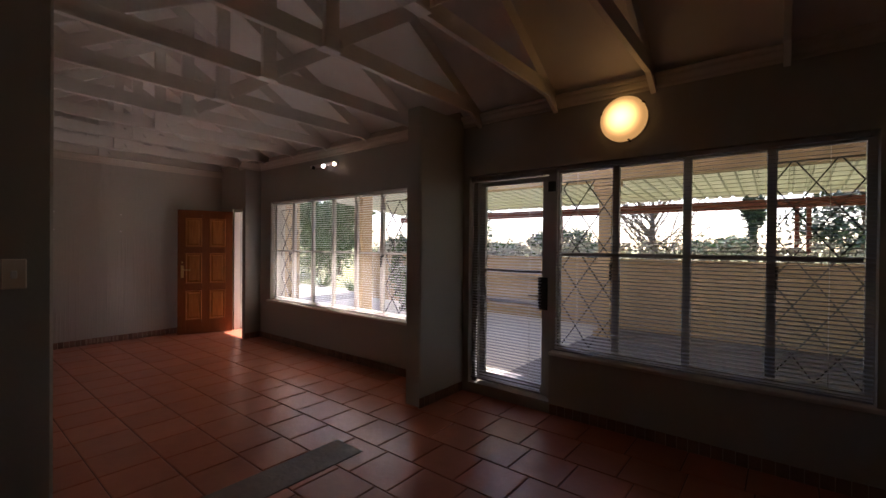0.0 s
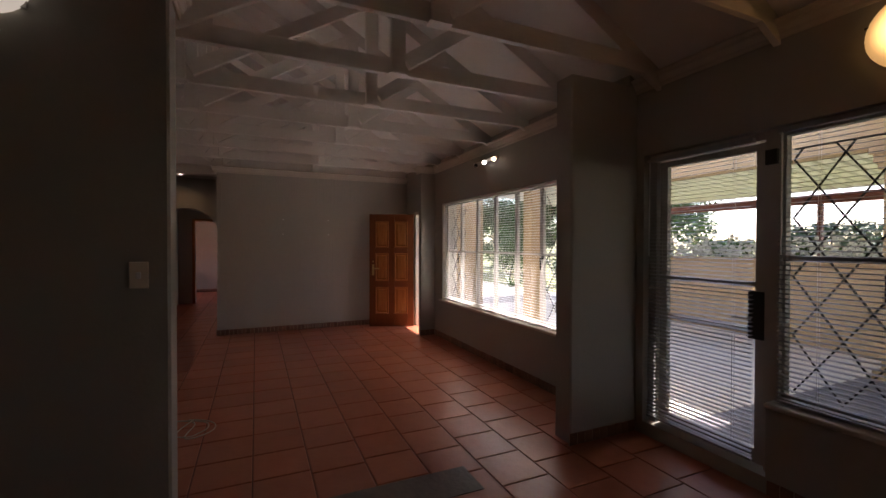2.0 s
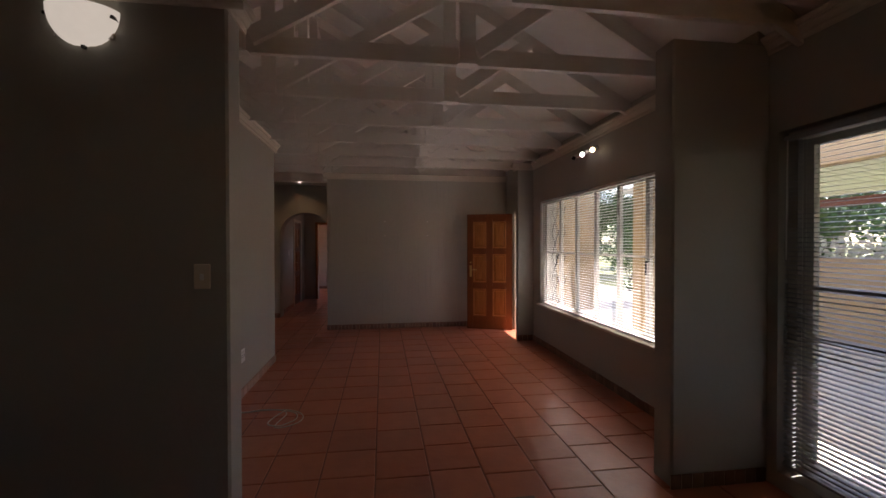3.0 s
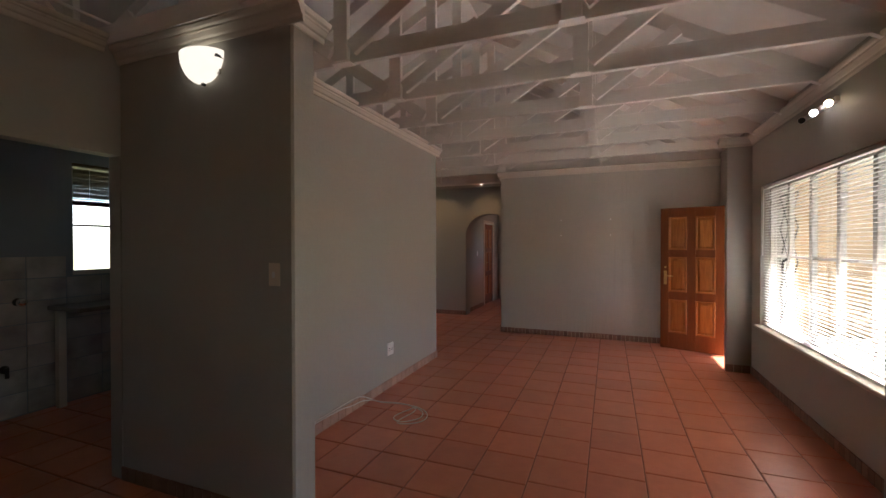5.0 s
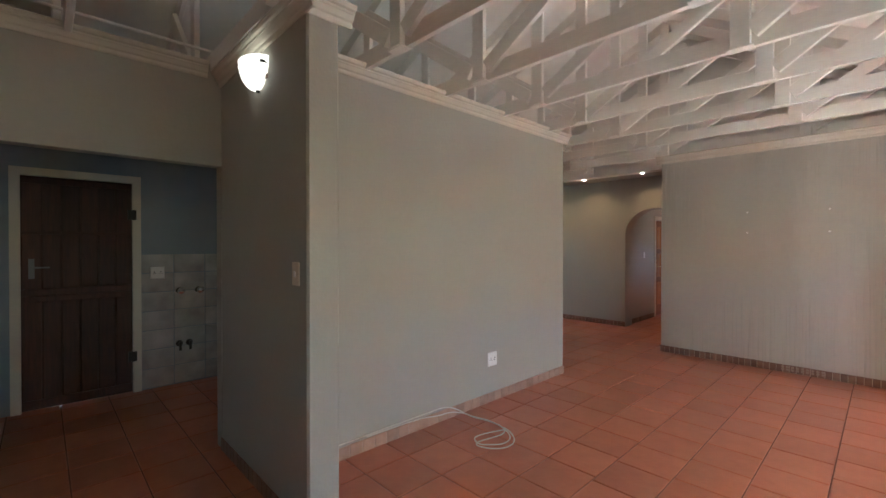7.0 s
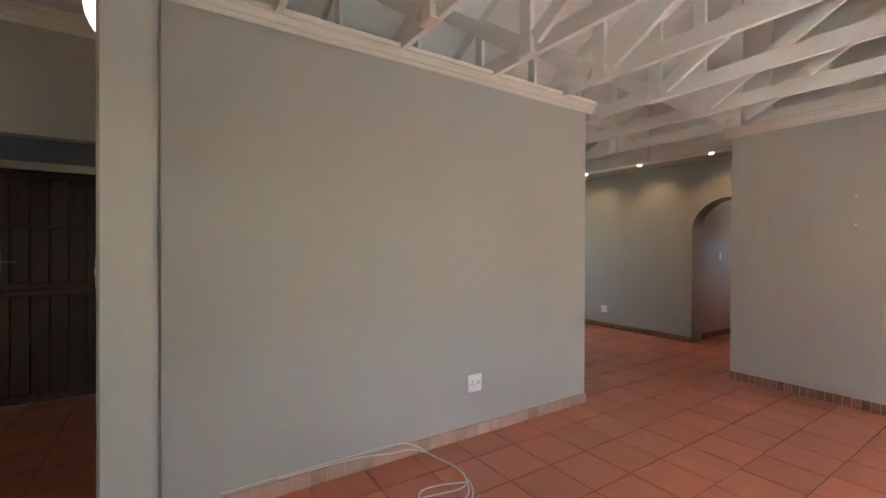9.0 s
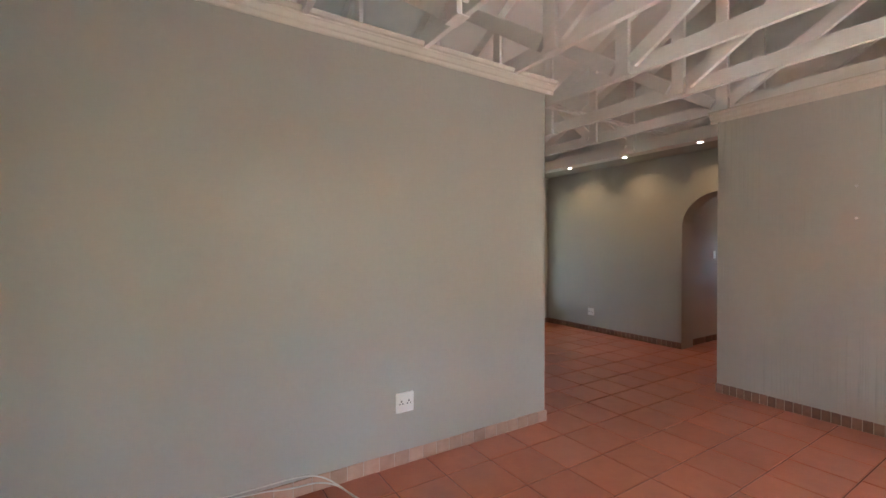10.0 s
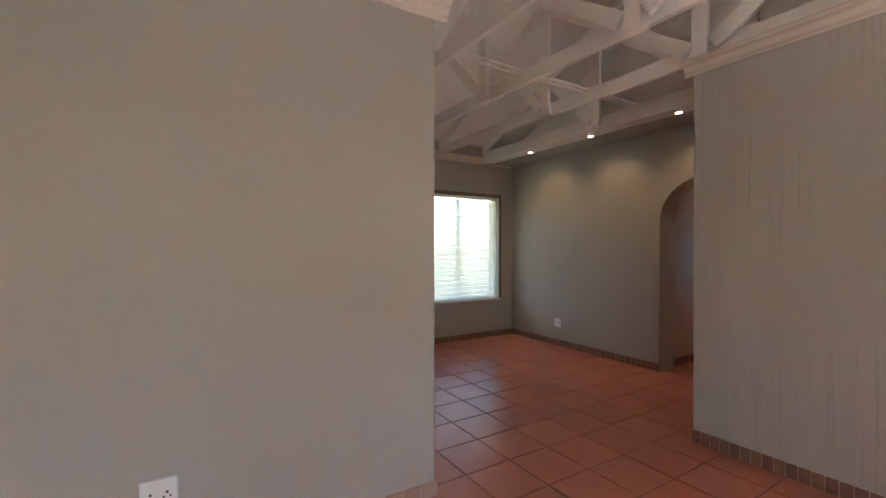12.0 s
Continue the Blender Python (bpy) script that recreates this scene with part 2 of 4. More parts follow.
def bar(bm, a, b, w, h, up=(0, 0, 1)):
    """A straight timber or rod of section w x h from a to b."""
    a, b = Vector(a), Vector(b)
    d = (b - a).normalized()
    s = d.cross(Vector(up))
    s = s.normalized() if s.length > 1e-4 else Vector((1, 0, 0))
    u = s.cross(d).normalized()
    vs = [bm.verts.new(p + s * i * w / 2 + u * j * h / 2) for p in (a, b) for i, j in ((-1, -1), (1, -1), (1, 1), (-1, 1))]
    for f in ((0, 1, 2, 3), (7, 6, 5, 4), (0, 4, 5, 1), (1, 5, 6, 2), (2, 6, 7, 3), (3, 7, 4, 0)):
        bm.faces.new([vs[i] for i in f])
    return vs


def turned(bm, profile, m=Matrix(), steps=24):
    """A body of revolution about z from (radius, height) pairs, moved by m."""
    rings = []
    for r, z in profile:
        rings.append([bm.verts.new(m @ Vector((r * math.cos(k * math.tau / steps), r * math.sin(k * math.tau / steps), z))) for k in range(steps)])
    for a, b in zip(rings, rings[1:]):
        for k in range(steps):
            bm.faces.new((a[k], a[(k + 1) % steps], b[(k + 1) % steps], b[k]))
    bm.faces.new(rings[0][::-1])
    bm.faces.new(rings[-1])


def link(name, bm, mat, smooth=False):
    bmesh.ops.recalc_face_normals(bm, faces=bm.faces[:])
    me = bpy.data.meshes.new(name)
    bm.to_mesh(me)
    bm.free()
    if mat:
        me.materials.append(mat)
    if smooth:
        for p in me.polygons:
            p.use_smooth = True
    return new(name, me)


def thing(name, label, category, at=(0, 0, 0), group="", kind="", turn=0):
    ob = new(name)
    ob.matrix_world = pose(*at, 0, 0, turn)
    return tagged(ob, label, category, group, kind)


def part(name, bm, mat, parent, label="", smooth=False):
    ob = link(name, bm, mat, smooth)
    ob.parent = parent
    if label:
        tagged(ob, label)
    return ob


def piece(name, mesh, parent, at, scale=(1, 1, 1)):
    ob = new(name, mesh)
    ob.parent = parent
    ob.location, ob.scale = at, scale
    return ob


def structure(name, bm, mat, label, category):
    return tagged(link(name, bm, mat), label, category, "", "structure")


def wall(name, along, f0, f1, a0, a1, z0, z1, openings=(), mat=None, label="", soft=0.0):
    """A wall from a0 to a1 along x or y, between faces f0 and f1, with openings (a0, a1, z0, z1) through it."""
    bm = bmesh.new()

    def blk(p, q, r, s):
        if q - p > 1e-4 and s - r > 1e-4:
            box(bm, *((p, q, f0, f1) if along == "x" else (f0, f1, p, q)), r, s)
    at = a0
    for o in sorted(openings):
        blk(at, o[0], z0, z1)
        blk(o[0], o[1], z0, o[2])
        blk(o[0], o[1], o[3], z1)
        at = o[1]
    blk(at, a1, z0, z1)
    if soft:
        soften(bm, soft)
    return structure(name, bm, mat or PLASTER, label or "grey-beige painted plaster wall", "wall")


def cornice(name, along, face, side, a0, a1, z1, label="painted moulded cornice at the wall top"):
    """A stepped moulding under z1; side is the direction in which it stands out from the wall."""
    bm = bmesh.new()
    prof = [(0, -0.13), (0.012, -0.13), (0.018, -0.115), (0.018, -0.095), (0.03, -0.085), (0.045, -0.055), (0.052, -0.05), (0.052, -0.038), (0.07, -0.03), (0.08, -0.012), (0.08, 0.0), (0, 0.0)]
    ends = []
    for a in (a0, a1):
        ends.append([bm.verts.new((a, face + side * o * 0.8, z1 + z * 0.8) if along == "x" else (face + side * o * 0.8, a, z1 + z * 0.8)) for o, z in prof])
    k = len(prof)
    for i in range(k):
        bm.faces.new((ends[0][i], ends[0][(i + 1) % k], ends[1][(i + 1) % k], ends[1][i]))
    bm.faces.new(ends[0])
    bm.faces.new(ends[1][::-1])
    return structure(name, bm, TRIM, label, "cornice")


# ---- plan, metres ----
YL = -3.42                              # back wall of the lobby
YA, YB, YK = 3.50, 3.58, -2.89          # inner faces: front wall by the sitting room, by the dining room, back wall
XF, XL = -7.867, -9.308                 # far wall, lobby wall with the arch
TOP = 2.76                              # underside of the tie beams
RIDGE_Y, RIDGE, PITCH, BACK_PITCH = 0.24, 4.70, 0.57, 0.475
XE = 3.6                                # unseen wall behind the first steps, set far back to dim the dining room
YS, XS = -0.205, -5.93                  # face and far end of the wall with the socket
YH = -0.96                              # face of the wall over the kitchen opening
YOUT = 3.85                             # outer face of the front wall


def roof_z(y):
    """Underside of the sloping ceiling."""
    return RIDGE - (PITCH if y > RIDGE_Y else BACK_PITCH) * abs(y - RIDGE_Y)


WIN_A = (-6.27, -3.33, 0.62, 2.14)
WIN_B = (-1.65, 0.40, 0.55, 2.19)
DOOR_B = (-2.53, -1.65, 0.10, 2.19)
DOOR_A = (-7.465, -6.68, 0.0, 2.08)
WIN_K = (-4.15, -3.18, 1.22, 2.32)
DOOR_K = (-2.175, -1.346, 0.0, 2.14)
WIN_L = (-9.03, -7.55, 0.60, 2.20)

# ---- floor, walls and roof ----
bm = bmesh.new()
box(bm, -15.3, XE + 0.2, YL - 0.25, YOUT, -0.12, -0.006)
floor = structure("floor", bm, GROUT, "terracotta tiled floor with dark grout joints", "floor")
wall("wall_north_sitting", "x", YA, YOUT - 0.1, -6.575, -2.782, 0, 2.84, [WIN_A])
wall("wall_door_nib", "y", -6.675, -6.577, 3.25, YOUT - 0.1, 0, TOP - 0.004, label="narrow plaster pier beside the front door", soft=0.008)
wall("wall_north_entrance", "x", 3.45, YOUT - 0.1, XF - 0.2, -6.679, 0, 2.84, [DOOR_A])
wall("wall_pier", "y", -2.78, -2.60, 2.92, YOUT, 0, TOP - 0.004, label="grey-beige plaster pier standing out between two windows", soft=0.012)
wall("wall_pier_top", "x", 3.505, YOUT, -2.781, -2.603, TOP, 2.84)
wall("wall_nib_top", "x", 3.505, YOUT - 0.1, -6.678, -6.578, TOP, 2.84)
wall("wall_north_dining", "x", YB, YOUT, -2.602, XE, 0, 2.84, [WIN_B, DOOR_B])
wall("wall_far", "y", XF - 0.11, XF, 0.21, 3.45, 0, TOP - 0.01, mat=COMBED, label="beige wall with vertical trowel streaks in the plaster")
wall("wall_switch", "y", -2.63, -2.45, YH, 0.424, 0, TOP - 0.004, label="short plaster wall end with light switch", soft=0.012)
wall("wall_socket", "x", YS - 0.25, YS, XS, -2.632, 0, TOP + 0.03, label="beige plaster wall with a socket near the floor", soft=0.008)
wall("wall_kitchen_header", "x", YH - 0.11, YH - 0.002, -2.632, XE, 0, TOP + 0.05, [(-2.45, -0.95, -0.01, 2.08)], label="plaster wall over the wide kitchen opening")
wall("wall_kitchen_side", "y", XS, XS + 0.25, YL, YS - 0.252, 0, TOP + 0.03, label="plaster wall between kitchen and lobby")
wall("wall_back_kitchen", "x", YK - 0.25, YK, XS + 0.252, XE, 0, 3.07, [WIN_K, DOOR_K], mat=BLUEPAINT, label="blue-grey painted kitchen wall")
wall("wall_back_lobby", "x", YL - 0.25, YL, XL - 0.2, XS - 0.003, 0, 2.97, [WIN_L], label="beige plaster wall with a window")
# closing wall added out of view to darken the kitchen
wall("wall_kitchen_east", "y", -0.95, -0.80, YK, YH - 0.112, 0, TOP + 0.05, mat=BLUEPAINT, label="unseen blue-grey kitchen end wall added to keep light out")
wall("wall_east", "y", XE, XE + 0.2, YL - 0.25, YOUT, 0, 4.72, label="plain unseen plaster end wall")


def arch_wall():
    """The lobby wall with its round-headed opening."""
    y0, y1, spring, top = -0.912, 0.11, 1.705, 2.165
    bm = bmesh.new()
    x0, x1 = XL - 0.30, XL
    box(bm, x0, x1, YL, y0, 0, 4.72)
    box(bm, x0, x1, y1, 3.45, 0, 4.72)
    n = 24
    mid, half = (y0 + y1) / 2, (y1 - y0) / 2
    arc = [(mid - half * math.cos(math.pi * i / n), spring + (top - spring) * math.sin(math.pi * i / n)) for i in range(n + 1)]
    rows = []
    for x in (x0, x1):
        rows.append(([bm.verts.new((x, y, z)) for y, z in arc], [bm.verts.new((x, y, 4.72)) for y, _ in arc]))
    for i in range(n):
        for low, high in rows:
            bm.faces.new((low[i], low[i + 1], high[i + 1], high[i]))
        bm.faces.new((rows[0][0][i], rows[0][0][i + 1], rows[1][0][i + 1], rows[1][0][i]))
    return structure("wall_arch", bm, PLASTER, "beige lobby wall with a round-headed arch", "wall")


arch_wall()
# passage beyond the arch, and the lit room at its end
wall("wall_passage_south", "x", -1.19, -0.96, -12.5, XL - 0.302, 0, 2.6, [(-11.72, -10.90, 0, 2.06)], label="pale passage wall with a doorway")
# opening added out of view so daylight reaches the passage
wall("wall_passage_north", "x", 0.51, 0.71, -12.3, XL - 0.302, 0, 2.6, [(-11.3, -10.8, 1.5, 2.0)], label="pale passage wall")
wall("wall_passage_end", "y", -12.5, -12.3, -0.958, 0.71, 0, 2.6, [(-0.60, 0.20, -0.01, 2.05)], label="pale passage end wall with a doorway")
wall("wall_room_west", "y", -15.3, -15.1, -1.74, 2.06, 0, 2.6, label="pale wall of the room beyond the passage")
# unseen opening added here to light the end room
wall("wall_room_north", "x", 1.86, 2.06, -15.098, -12.3, 0, 2.6, [(-14.5, -13.3, 0.9, 2.1)], label="pale room wall with an unseen opening added for daylight")
wall("wall_room_south", "x", -1.74, -1.54, -15.098, -12.3, 0, 2.6, label="pale room wall")
wall("wall_room_east", "y", -12.5, -12.3, -1.538, -1.192, 0, 2.6, label="pale room wall")
wall("wall_room_east_2", "y", -12.5, -12.3, 0.712, 1.858, 0, 2.6, label="pale room wall")
bm = bmesh.new()
box(bm, -15.3, XL - 0.302, -1.74, 2.06, 2.605, 2.66)
structure("ceiling_passage", bm, BOARD, "flat white passage ceiling", "ceiling")
wall("wall_lobby_north", "x", 3.45, YOUT - 0.1, XL - 0.2, XF - 0.202, 0, 2.84, label="plain plaster wall")

# sloping ceiling: two boarded planes
for side, tag in ((1, "ceiling_front"), (-1, "ceiling_back")):
    bm = bmesh.new()
    # back plane runs on as an added eave that shades kitchen and lobby windows
    y_out = 3.95 if side > 0 else YL - 1.3
    vs = []
    for x in (XL - 0.3, XE + 0.2):
        for y in (RIDGE_Y, y_out):
            for up in (0, 0.04):
                vs.append(bm.verts.new((x, y, roof_z(y) + up)))
    for f in ((0, 2, 6, 4), (1, 5, 7, 3), (0, 1, 3, 2), (4, 6, 7, 5), (0, 4, 5, 1), (2, 3, 7, 6)):
        bm.faces.new([vs[i] for i in f])
    structure(tag, bm, BOARD, "sloping white board ceiling above the trusses", "ceiling")
# lobby bulkhead with downlights
bm = bmesh.new()
box(bm, XL + 0.43, XL + 0.62, YL + 0.001, 3.448, 2.722, TOP + 0.06)
structure("ceiling_bulkhead", bm, BOARD, "flat white bulkhead with recessed downlights", "ceiling")
bm = bmesh.new()
box(bm, XL + 0.001, XL + 0.429, YL + 0.001, 3.448, 2.724, TOP + 0.06)
structure("ceiling_soffit", bm, PLASTER, "soffit behind the downlights painted like the wall", "ceiling")

# white boarding over the lobby wall, up to the sloping ceiling
bm = bmesh.new()
outline = [(YL + 0.002, TOP + 0.062), (3.446, TOP + 0.062), (3.446, roof_z(3.446) - 0.004), (RIDGE_Y, roof_z(RIDGE_Y) - 0.004), (YL + 0.002, roof_z(YL) - 0.004)]
near, back = [[bm.verts.new((x, y, z)) for y, z in outline] for x in (XL + 0.018, XL + 0.003)]
bm.faces.new(near)
bm.faces.new(back[::-1])
for i in range(5):
    bm.faces.new((near[i], near[(i + 1) % 5], back[(i + 1) % 5], back[i]))
structure("ceiling_gable", bm, BOARD, "white boarding closing the roof over the lobby wall", "ceiling")

# cornices
cornice("cornice_1", "x", YS, 1, XS - 0.075, -2.635, TOP + 0.035)
cornice("cornice_2", "y", XF, 1, 0.15, 3.45, TOP - 0.005)
cornice("cornice_3", "y", -2.45, 1, YH, 0.504, TOP - 0.003)
cornice("cornice_4", "x", 0.424, 1, -2.70, -2.45, TOP - 0.003)
cornice("cornice_5", "x", YH, 1, -2.36, XE, TOP + 0.045)
cornice("cornice_6", "y", XS, -1, YL, YS, TOP + 0.035)
cornice("cornice_7", "x", YA, -1, -6.575, -2.78, TOP)
cornice("cornice_10", "y", -6.577, 1, 3.16, YA, TOP - 0.005)
cornice("cornice_11", "x", 3.25, -1, -6.755, -6.577, TOP - 0.005)
cornice("cornice_8", "x", YB, -1, -2.602, XE, TOP + 0.03)
cornice("cornice_9", "x", YL, 1, XL, XS - 0.005, TOP + 0.04)


# ---- roof trusses ----
def truss():
    """A painted timber truss across the house: tie beam, rafters, king post, posts and outward struts."""
    t = thing("roof_truss", "white-painted timber roof truss with plated joints", "roof truss", group="roof trusses")
    y0, y1 = YL - 0.1, 3.75
    W = 0.04

    def stick(name, a, b, h, dx=0.0):
        bm = bmesh.new()
        bar(bm, (dx, *a), (dx, *b), W, h, up=(0, 0, 1) if abs(a[0] - b[0]) > 1e-3 else (0, 1, 0))
        soften(bm, 0.003)
        return part(name, bm, TRUSS, t)
    tz = TOP + 0.06
    stick("tie_beam", (y0, tz), (y1, tz), 0.12)
    for y in (y0, y1):
        stick("rafter", (RIDGE_Y, roof_z(RIDGE_Y) - 0.07), (y, roof_z(y) - 0.07), 0.12)
    stick("king_post", (RIDGE_Y, TOP + 0.01), (RIDGE_Y, roof_z(RIDGE_Y) - 0.1), 0.11, W)
    d = 1.52
    for s in (1, -1):
        y = RIDGE_Y + s * d
        top = roof_z(y) - 0.08
        stick("post", (y, TOP + 0.005), (y, top), 0.11, W)
        stick("strut", (RIDGE_Y + s * 0.08, TOP + 0.09), (y - s * 0.02, top - 0.05), 0.11, W * 0.98)
        e = RIDGE_Y + s * 2.25
        stick("strut", (y + s * 0.06, TOP + 0.09), (e, roof_z(e) - 0.10), 0.11, W * 0.98)
        for yy in (y, RIDGE_Y) if s > 0 else (y,):
            bm = bmesh.new()
            box(bm, -0.022, 0.062, yy - 0.07, yy + 0.07, TOP - 0.004, TOP + 0.002)
            part("joint_strap", bm, TRUSS, t)
    return t


first_truss = truss()
first_truss.matrix_world = pose(-3.98, 0, 0)
for k in (-9, -8, -7, -6, -5, -4, -3, -2, -1, 1, 2, 3, 4, 5, 6):
    copy_thing(first_truss, pose(-3.98 - 0.79 * k, 0, 0))


# ---- windows, doors and blinds ----
def window(name, x0, x1, y, z0, z1, mullions, transom, label, barred=(), frame_w=0.045, depth=0.05, mat=None):
    """A steel window in a wall along x: frame, mullions, glazing bar, panes and burglar bars in the panes named."""
    w = thing(name, label, "window", kind="structure")
    mat = mat or STEEL
    bm = bmesh.new()
    for a in ((x0, x1, z0, z0 + frame_w), (x0, x1, z1 - frame_w, z1), (x0, x0 + frame_w, z0 + frame_w, z1 - frame_w), (x1 - frame_w, x1, z0 + frame_w, z1 - frame_w)):
        box(bm, a[0], a[1], y, y + depth, a[2], a[3])
    part("window_frame", bm, mat, w)
    edges = [x0 + frame_w] + list(mullions) + [x1 - frame_w]
    for m in mullions:
        wd = 0.028 if transom else 0.02
        bm = bmesh.new()
        box(bm, m - wd, m + wd, y + 0.004, y + depth - 0.004, z0 + frame_w, z1 - frame_w)
        soften(bm, 0.004)
        part("mullion", bm, mat, w)
    for i, (a, b) in enumerate(zip(edges, edges[1:])):
        if transom:
            bm = bmesh.new()
            box(bm, a + 0.01, b - 0.01, y + 0.012, y + depth - 0.012, transom - 0.012, transom + 0.012)
            part("glazing_bar", bm, mat, w)
        bm = bmesh.new()
        box(bm, a, b, y + depth / 2 - 0.002, y + depth / 2 + 0.002, z0 + frame_w * 0.8, z1 - frame_w * 0.8)
        pane = part("pane", bm, GLASS, w)
        pane.visible_shadow = False
        if i in barred:
            bm = bmesh.new()
            step = (b - a) / 2
            rise = step * 1.45
            yy = y + depth + 0.03
            for sgn in (1, -1):
                for k in range(-3, 14):
                    p, q = (a, z0 + 0.05 + k * rise), (b, z0 + 0.05 + (k + 2 * sgn) * rise)
                    lo, hi = z0 + 0.05, z1 - 0.12
                    pts = []
                    for u in (0.0, 1.0):
                        pts.append([p[0] + (q[0] - p[0]) * u, p[1] + (q[1] - p[1]) * u])
                    (ax, az_), (bx, bz) = pts
                    if max(az_, bz) <= lo or min(az_, bz) >= hi:
                        continue

                    def cut(ax, az_, bx, bz, lim):
                        return ax + (bx - ax) * (lim - az_) / (bz - az_)
                    for lim, under in ((lo, True), (hi, False)):
                        if (az_ < lim) == under and az_ != lim and (bz < lim) != under:
                            ax, az_ = cut(ax, az_, bx, bz, lim), lim
                        elif (bz < lim) == under and bz != lim and (az_ < lim) != under:
                            bx, bz = cut(ax, az_, bx, bz, lim), lim
                    bar(bm, (ax, yy, az_), (bx, yy, bz), 0.008, 0.010, up=(0, 1, 0))
            bar(bm, (a, yy, z1 - 0.12), (b, yy, z1 - 0.12), 0.01, 0.01)
            part("burglar_bars", bm, GRILLE, w, "thin black diamond burglar bars")
            bm = bmesh.new()
            hx = a + 0.03 if i else b - 0.03
            bar(bm, (hx, y - 0.03, (z0 + z1) / 2 - 0.16), (hx, y - 0.03, (z0 + z1) / 2 - 0.04), 0.014, 0.012, up=(0, 1, 0))
            bar(bm, (hx, y - 0.03, (z0 + z1) / 2 - 0.04), (hx, y + 0.005, (z0 + z1) / 2 - 0.02), 0.02, 0.02)
            part("stay_handle", bm, GRILLE, w)
    return w


def sill(name, x0, x1, y0, y1, z, mat=None, label="painted window board"):
    bm = bmesh.new()
    box(bm, x0, x1, y0, y1, z - 0.03, z)
    soften(bm, 0.006)
    return structure(name, bm, mat or TRIM, label, "window sill")


def blind(x0, x1, y, z0, z1, label, pitch=0.026, tilt=2, slat_w=0.025, wand=True, mat=None):
    """A venetian blind: headrail, slats, bottom rail, ladder cords."""
    t = thing("venetian_blind", label, "blind", ((x0 + x1) / 2, y, z0))
    half = (x1 - x0) / 2
    mat = mat or SLAT
    bm = bmesh.new()
    box(bm, -half, half, -0.018, 0.018, z1 - z0 - 0.03, z1 - z0)
    part("headrail", bm, mat, t)
    bm = bmesh.new()
    box(bm, -half, half, -0.013, 0.013, 0.0, 0.014)
    part("bottom_rail", bm, mat, t)
    bm = bmesh.new()
    c, s = math.cos(radians(tilt)), math.sin(radians(tilt))
    rows = []
    for x in (-half, half):
        ring = []
        for u, up in ((-1, 0), (0, 0.0018), (1, 0)):
            yy, zz = u * slat_w / 2, up
            ring.append(bm.verts.new((x, yy * c - zz * s, yy * s + zz * c)))
        for u, up in ((1, -0.0007), (0, 0.0011), (-1, -0.0007)):
            yy, zz = u * slat_w / 2, up
            ring.append(bm.verts.new((x, yy * c - zz * s, yy * s + zz * c)))
        rows.append(ring)
    for i in range(6):
        bm.faces.new((rows[0][i], rows[0][(i + 1) % 6], rows[1][(i + 1) % 6], rows[1][i]))
    bm.faces.new(rows[0])
    bm.faces.new(rows[1][::-1])
    one = part("slat", bm, mat, t)
    n = int((z1 - z0 - 0.06) / pitch)
    one.location = (0, 0, 0.03)
    for k in range(1, n):
        piece("slat", one.data, t, (0, 0, 0.03 + k * pitch + random.uniform(-0.0008, 0.0008)))
    for u in (-0.8, 0.0, 0.8) if half > 0.6 else (-0.7, 0.7):
        bm = bmesh.new()
        for dy in (-0.013, 0.013):
            bar(bm, (u * half, dy, 0.01), (u * half, dy, z1 - z0 - 0.03), 0.0016, 0.0016)
        part("ladder_cord", bm, CORD, t)
    if wand:
        bm = bmesh.new()
        bar(bm, (-half + 0.03, -0.03, z1 - z0 - 0.75), (-half + 0.03, -0.025, z1 - z0 - 0.03), 0.006, 0.006)
        part("wand", bm, PLASTIC, t)
    return t


window("window_1", *WIN_A[:2], YA + 0.08, *WIN_A[2:], [-5.765, -5.28, -4.80, -4.32, -3.835], 1.385, "steel window with glazing bars and diamond burglar bars", barred=(0, 5))
sill("sill_1", WIN_A[0] - 0.04, WIN_A[1] + 0.04, YA - 0.05, YA + 0.08, WIN_A[2] + 0.003)
blind(WIN_A[0] + 0.02, WIN_A[1] - 0.02, YA + 0.035, WIN_A[2] + 0.01, WIN_A[3] - 0.005, "white venetian blind lowered with open slats", pitch=0.029, tilt=-5)
window("window_2", *WIN_B[:2], YB + 0.10, *WIN_B[2:], [-1.12, -0.603, -0.10], 1.416, "wide steel window with diamond burglar bars", barred=(0, 3))
sill("sill_2", WIN_B[0] + 0.002, WIN_B[1] + 0.04, YB - 0.03, YB + 0.10, WIN_B[2] + 0.003)
blind(WIN_B[0] + 0.03, WIN_B[1] - 0.01, YB + 0.05, WIN_B[2] + 0.01, WIN_B[3] - 0.005, "pale aluminium venetian blind lowered over a wide window", pitch=0.028, tilt=13, mat=GREYSLAT)
window("window_3", *WIN_L[:2], YL - 0.12, *WIN_L[2:], [-8.30], 0, "bright steel window behind a pale blind")
sill("sill_3", WIN_L[0] - 0.03, WIN_L[1] + 0.03, YL - 0.07, YL + 0.03, WIN_L[2] + 0.003)
blind(WIN_L[0] + 0.02, WIN_L[1] - 0.02, YL - 0.04, WIN_L[2] + 0.01, WIN_L[3] - 0.005, "white venetian blind with slats nearly closed", tilt=-74, wand=False, mat=SHEER)
window("window_4", *WIN_K[:2], YK - 0.12, *WIN_K[2:], [-3.66], 1.71, "small steel kitchen window")
blind(WIN_K[0] + 0.02, WIN_K[1] - 0.02, YK - 0.03, 1.96, WIN_K[3] - 0.005, "cream venetian blind with darkened slats drawn half up", pitch=0.024, tilt=-76, wand=False, mat=KSLAT)
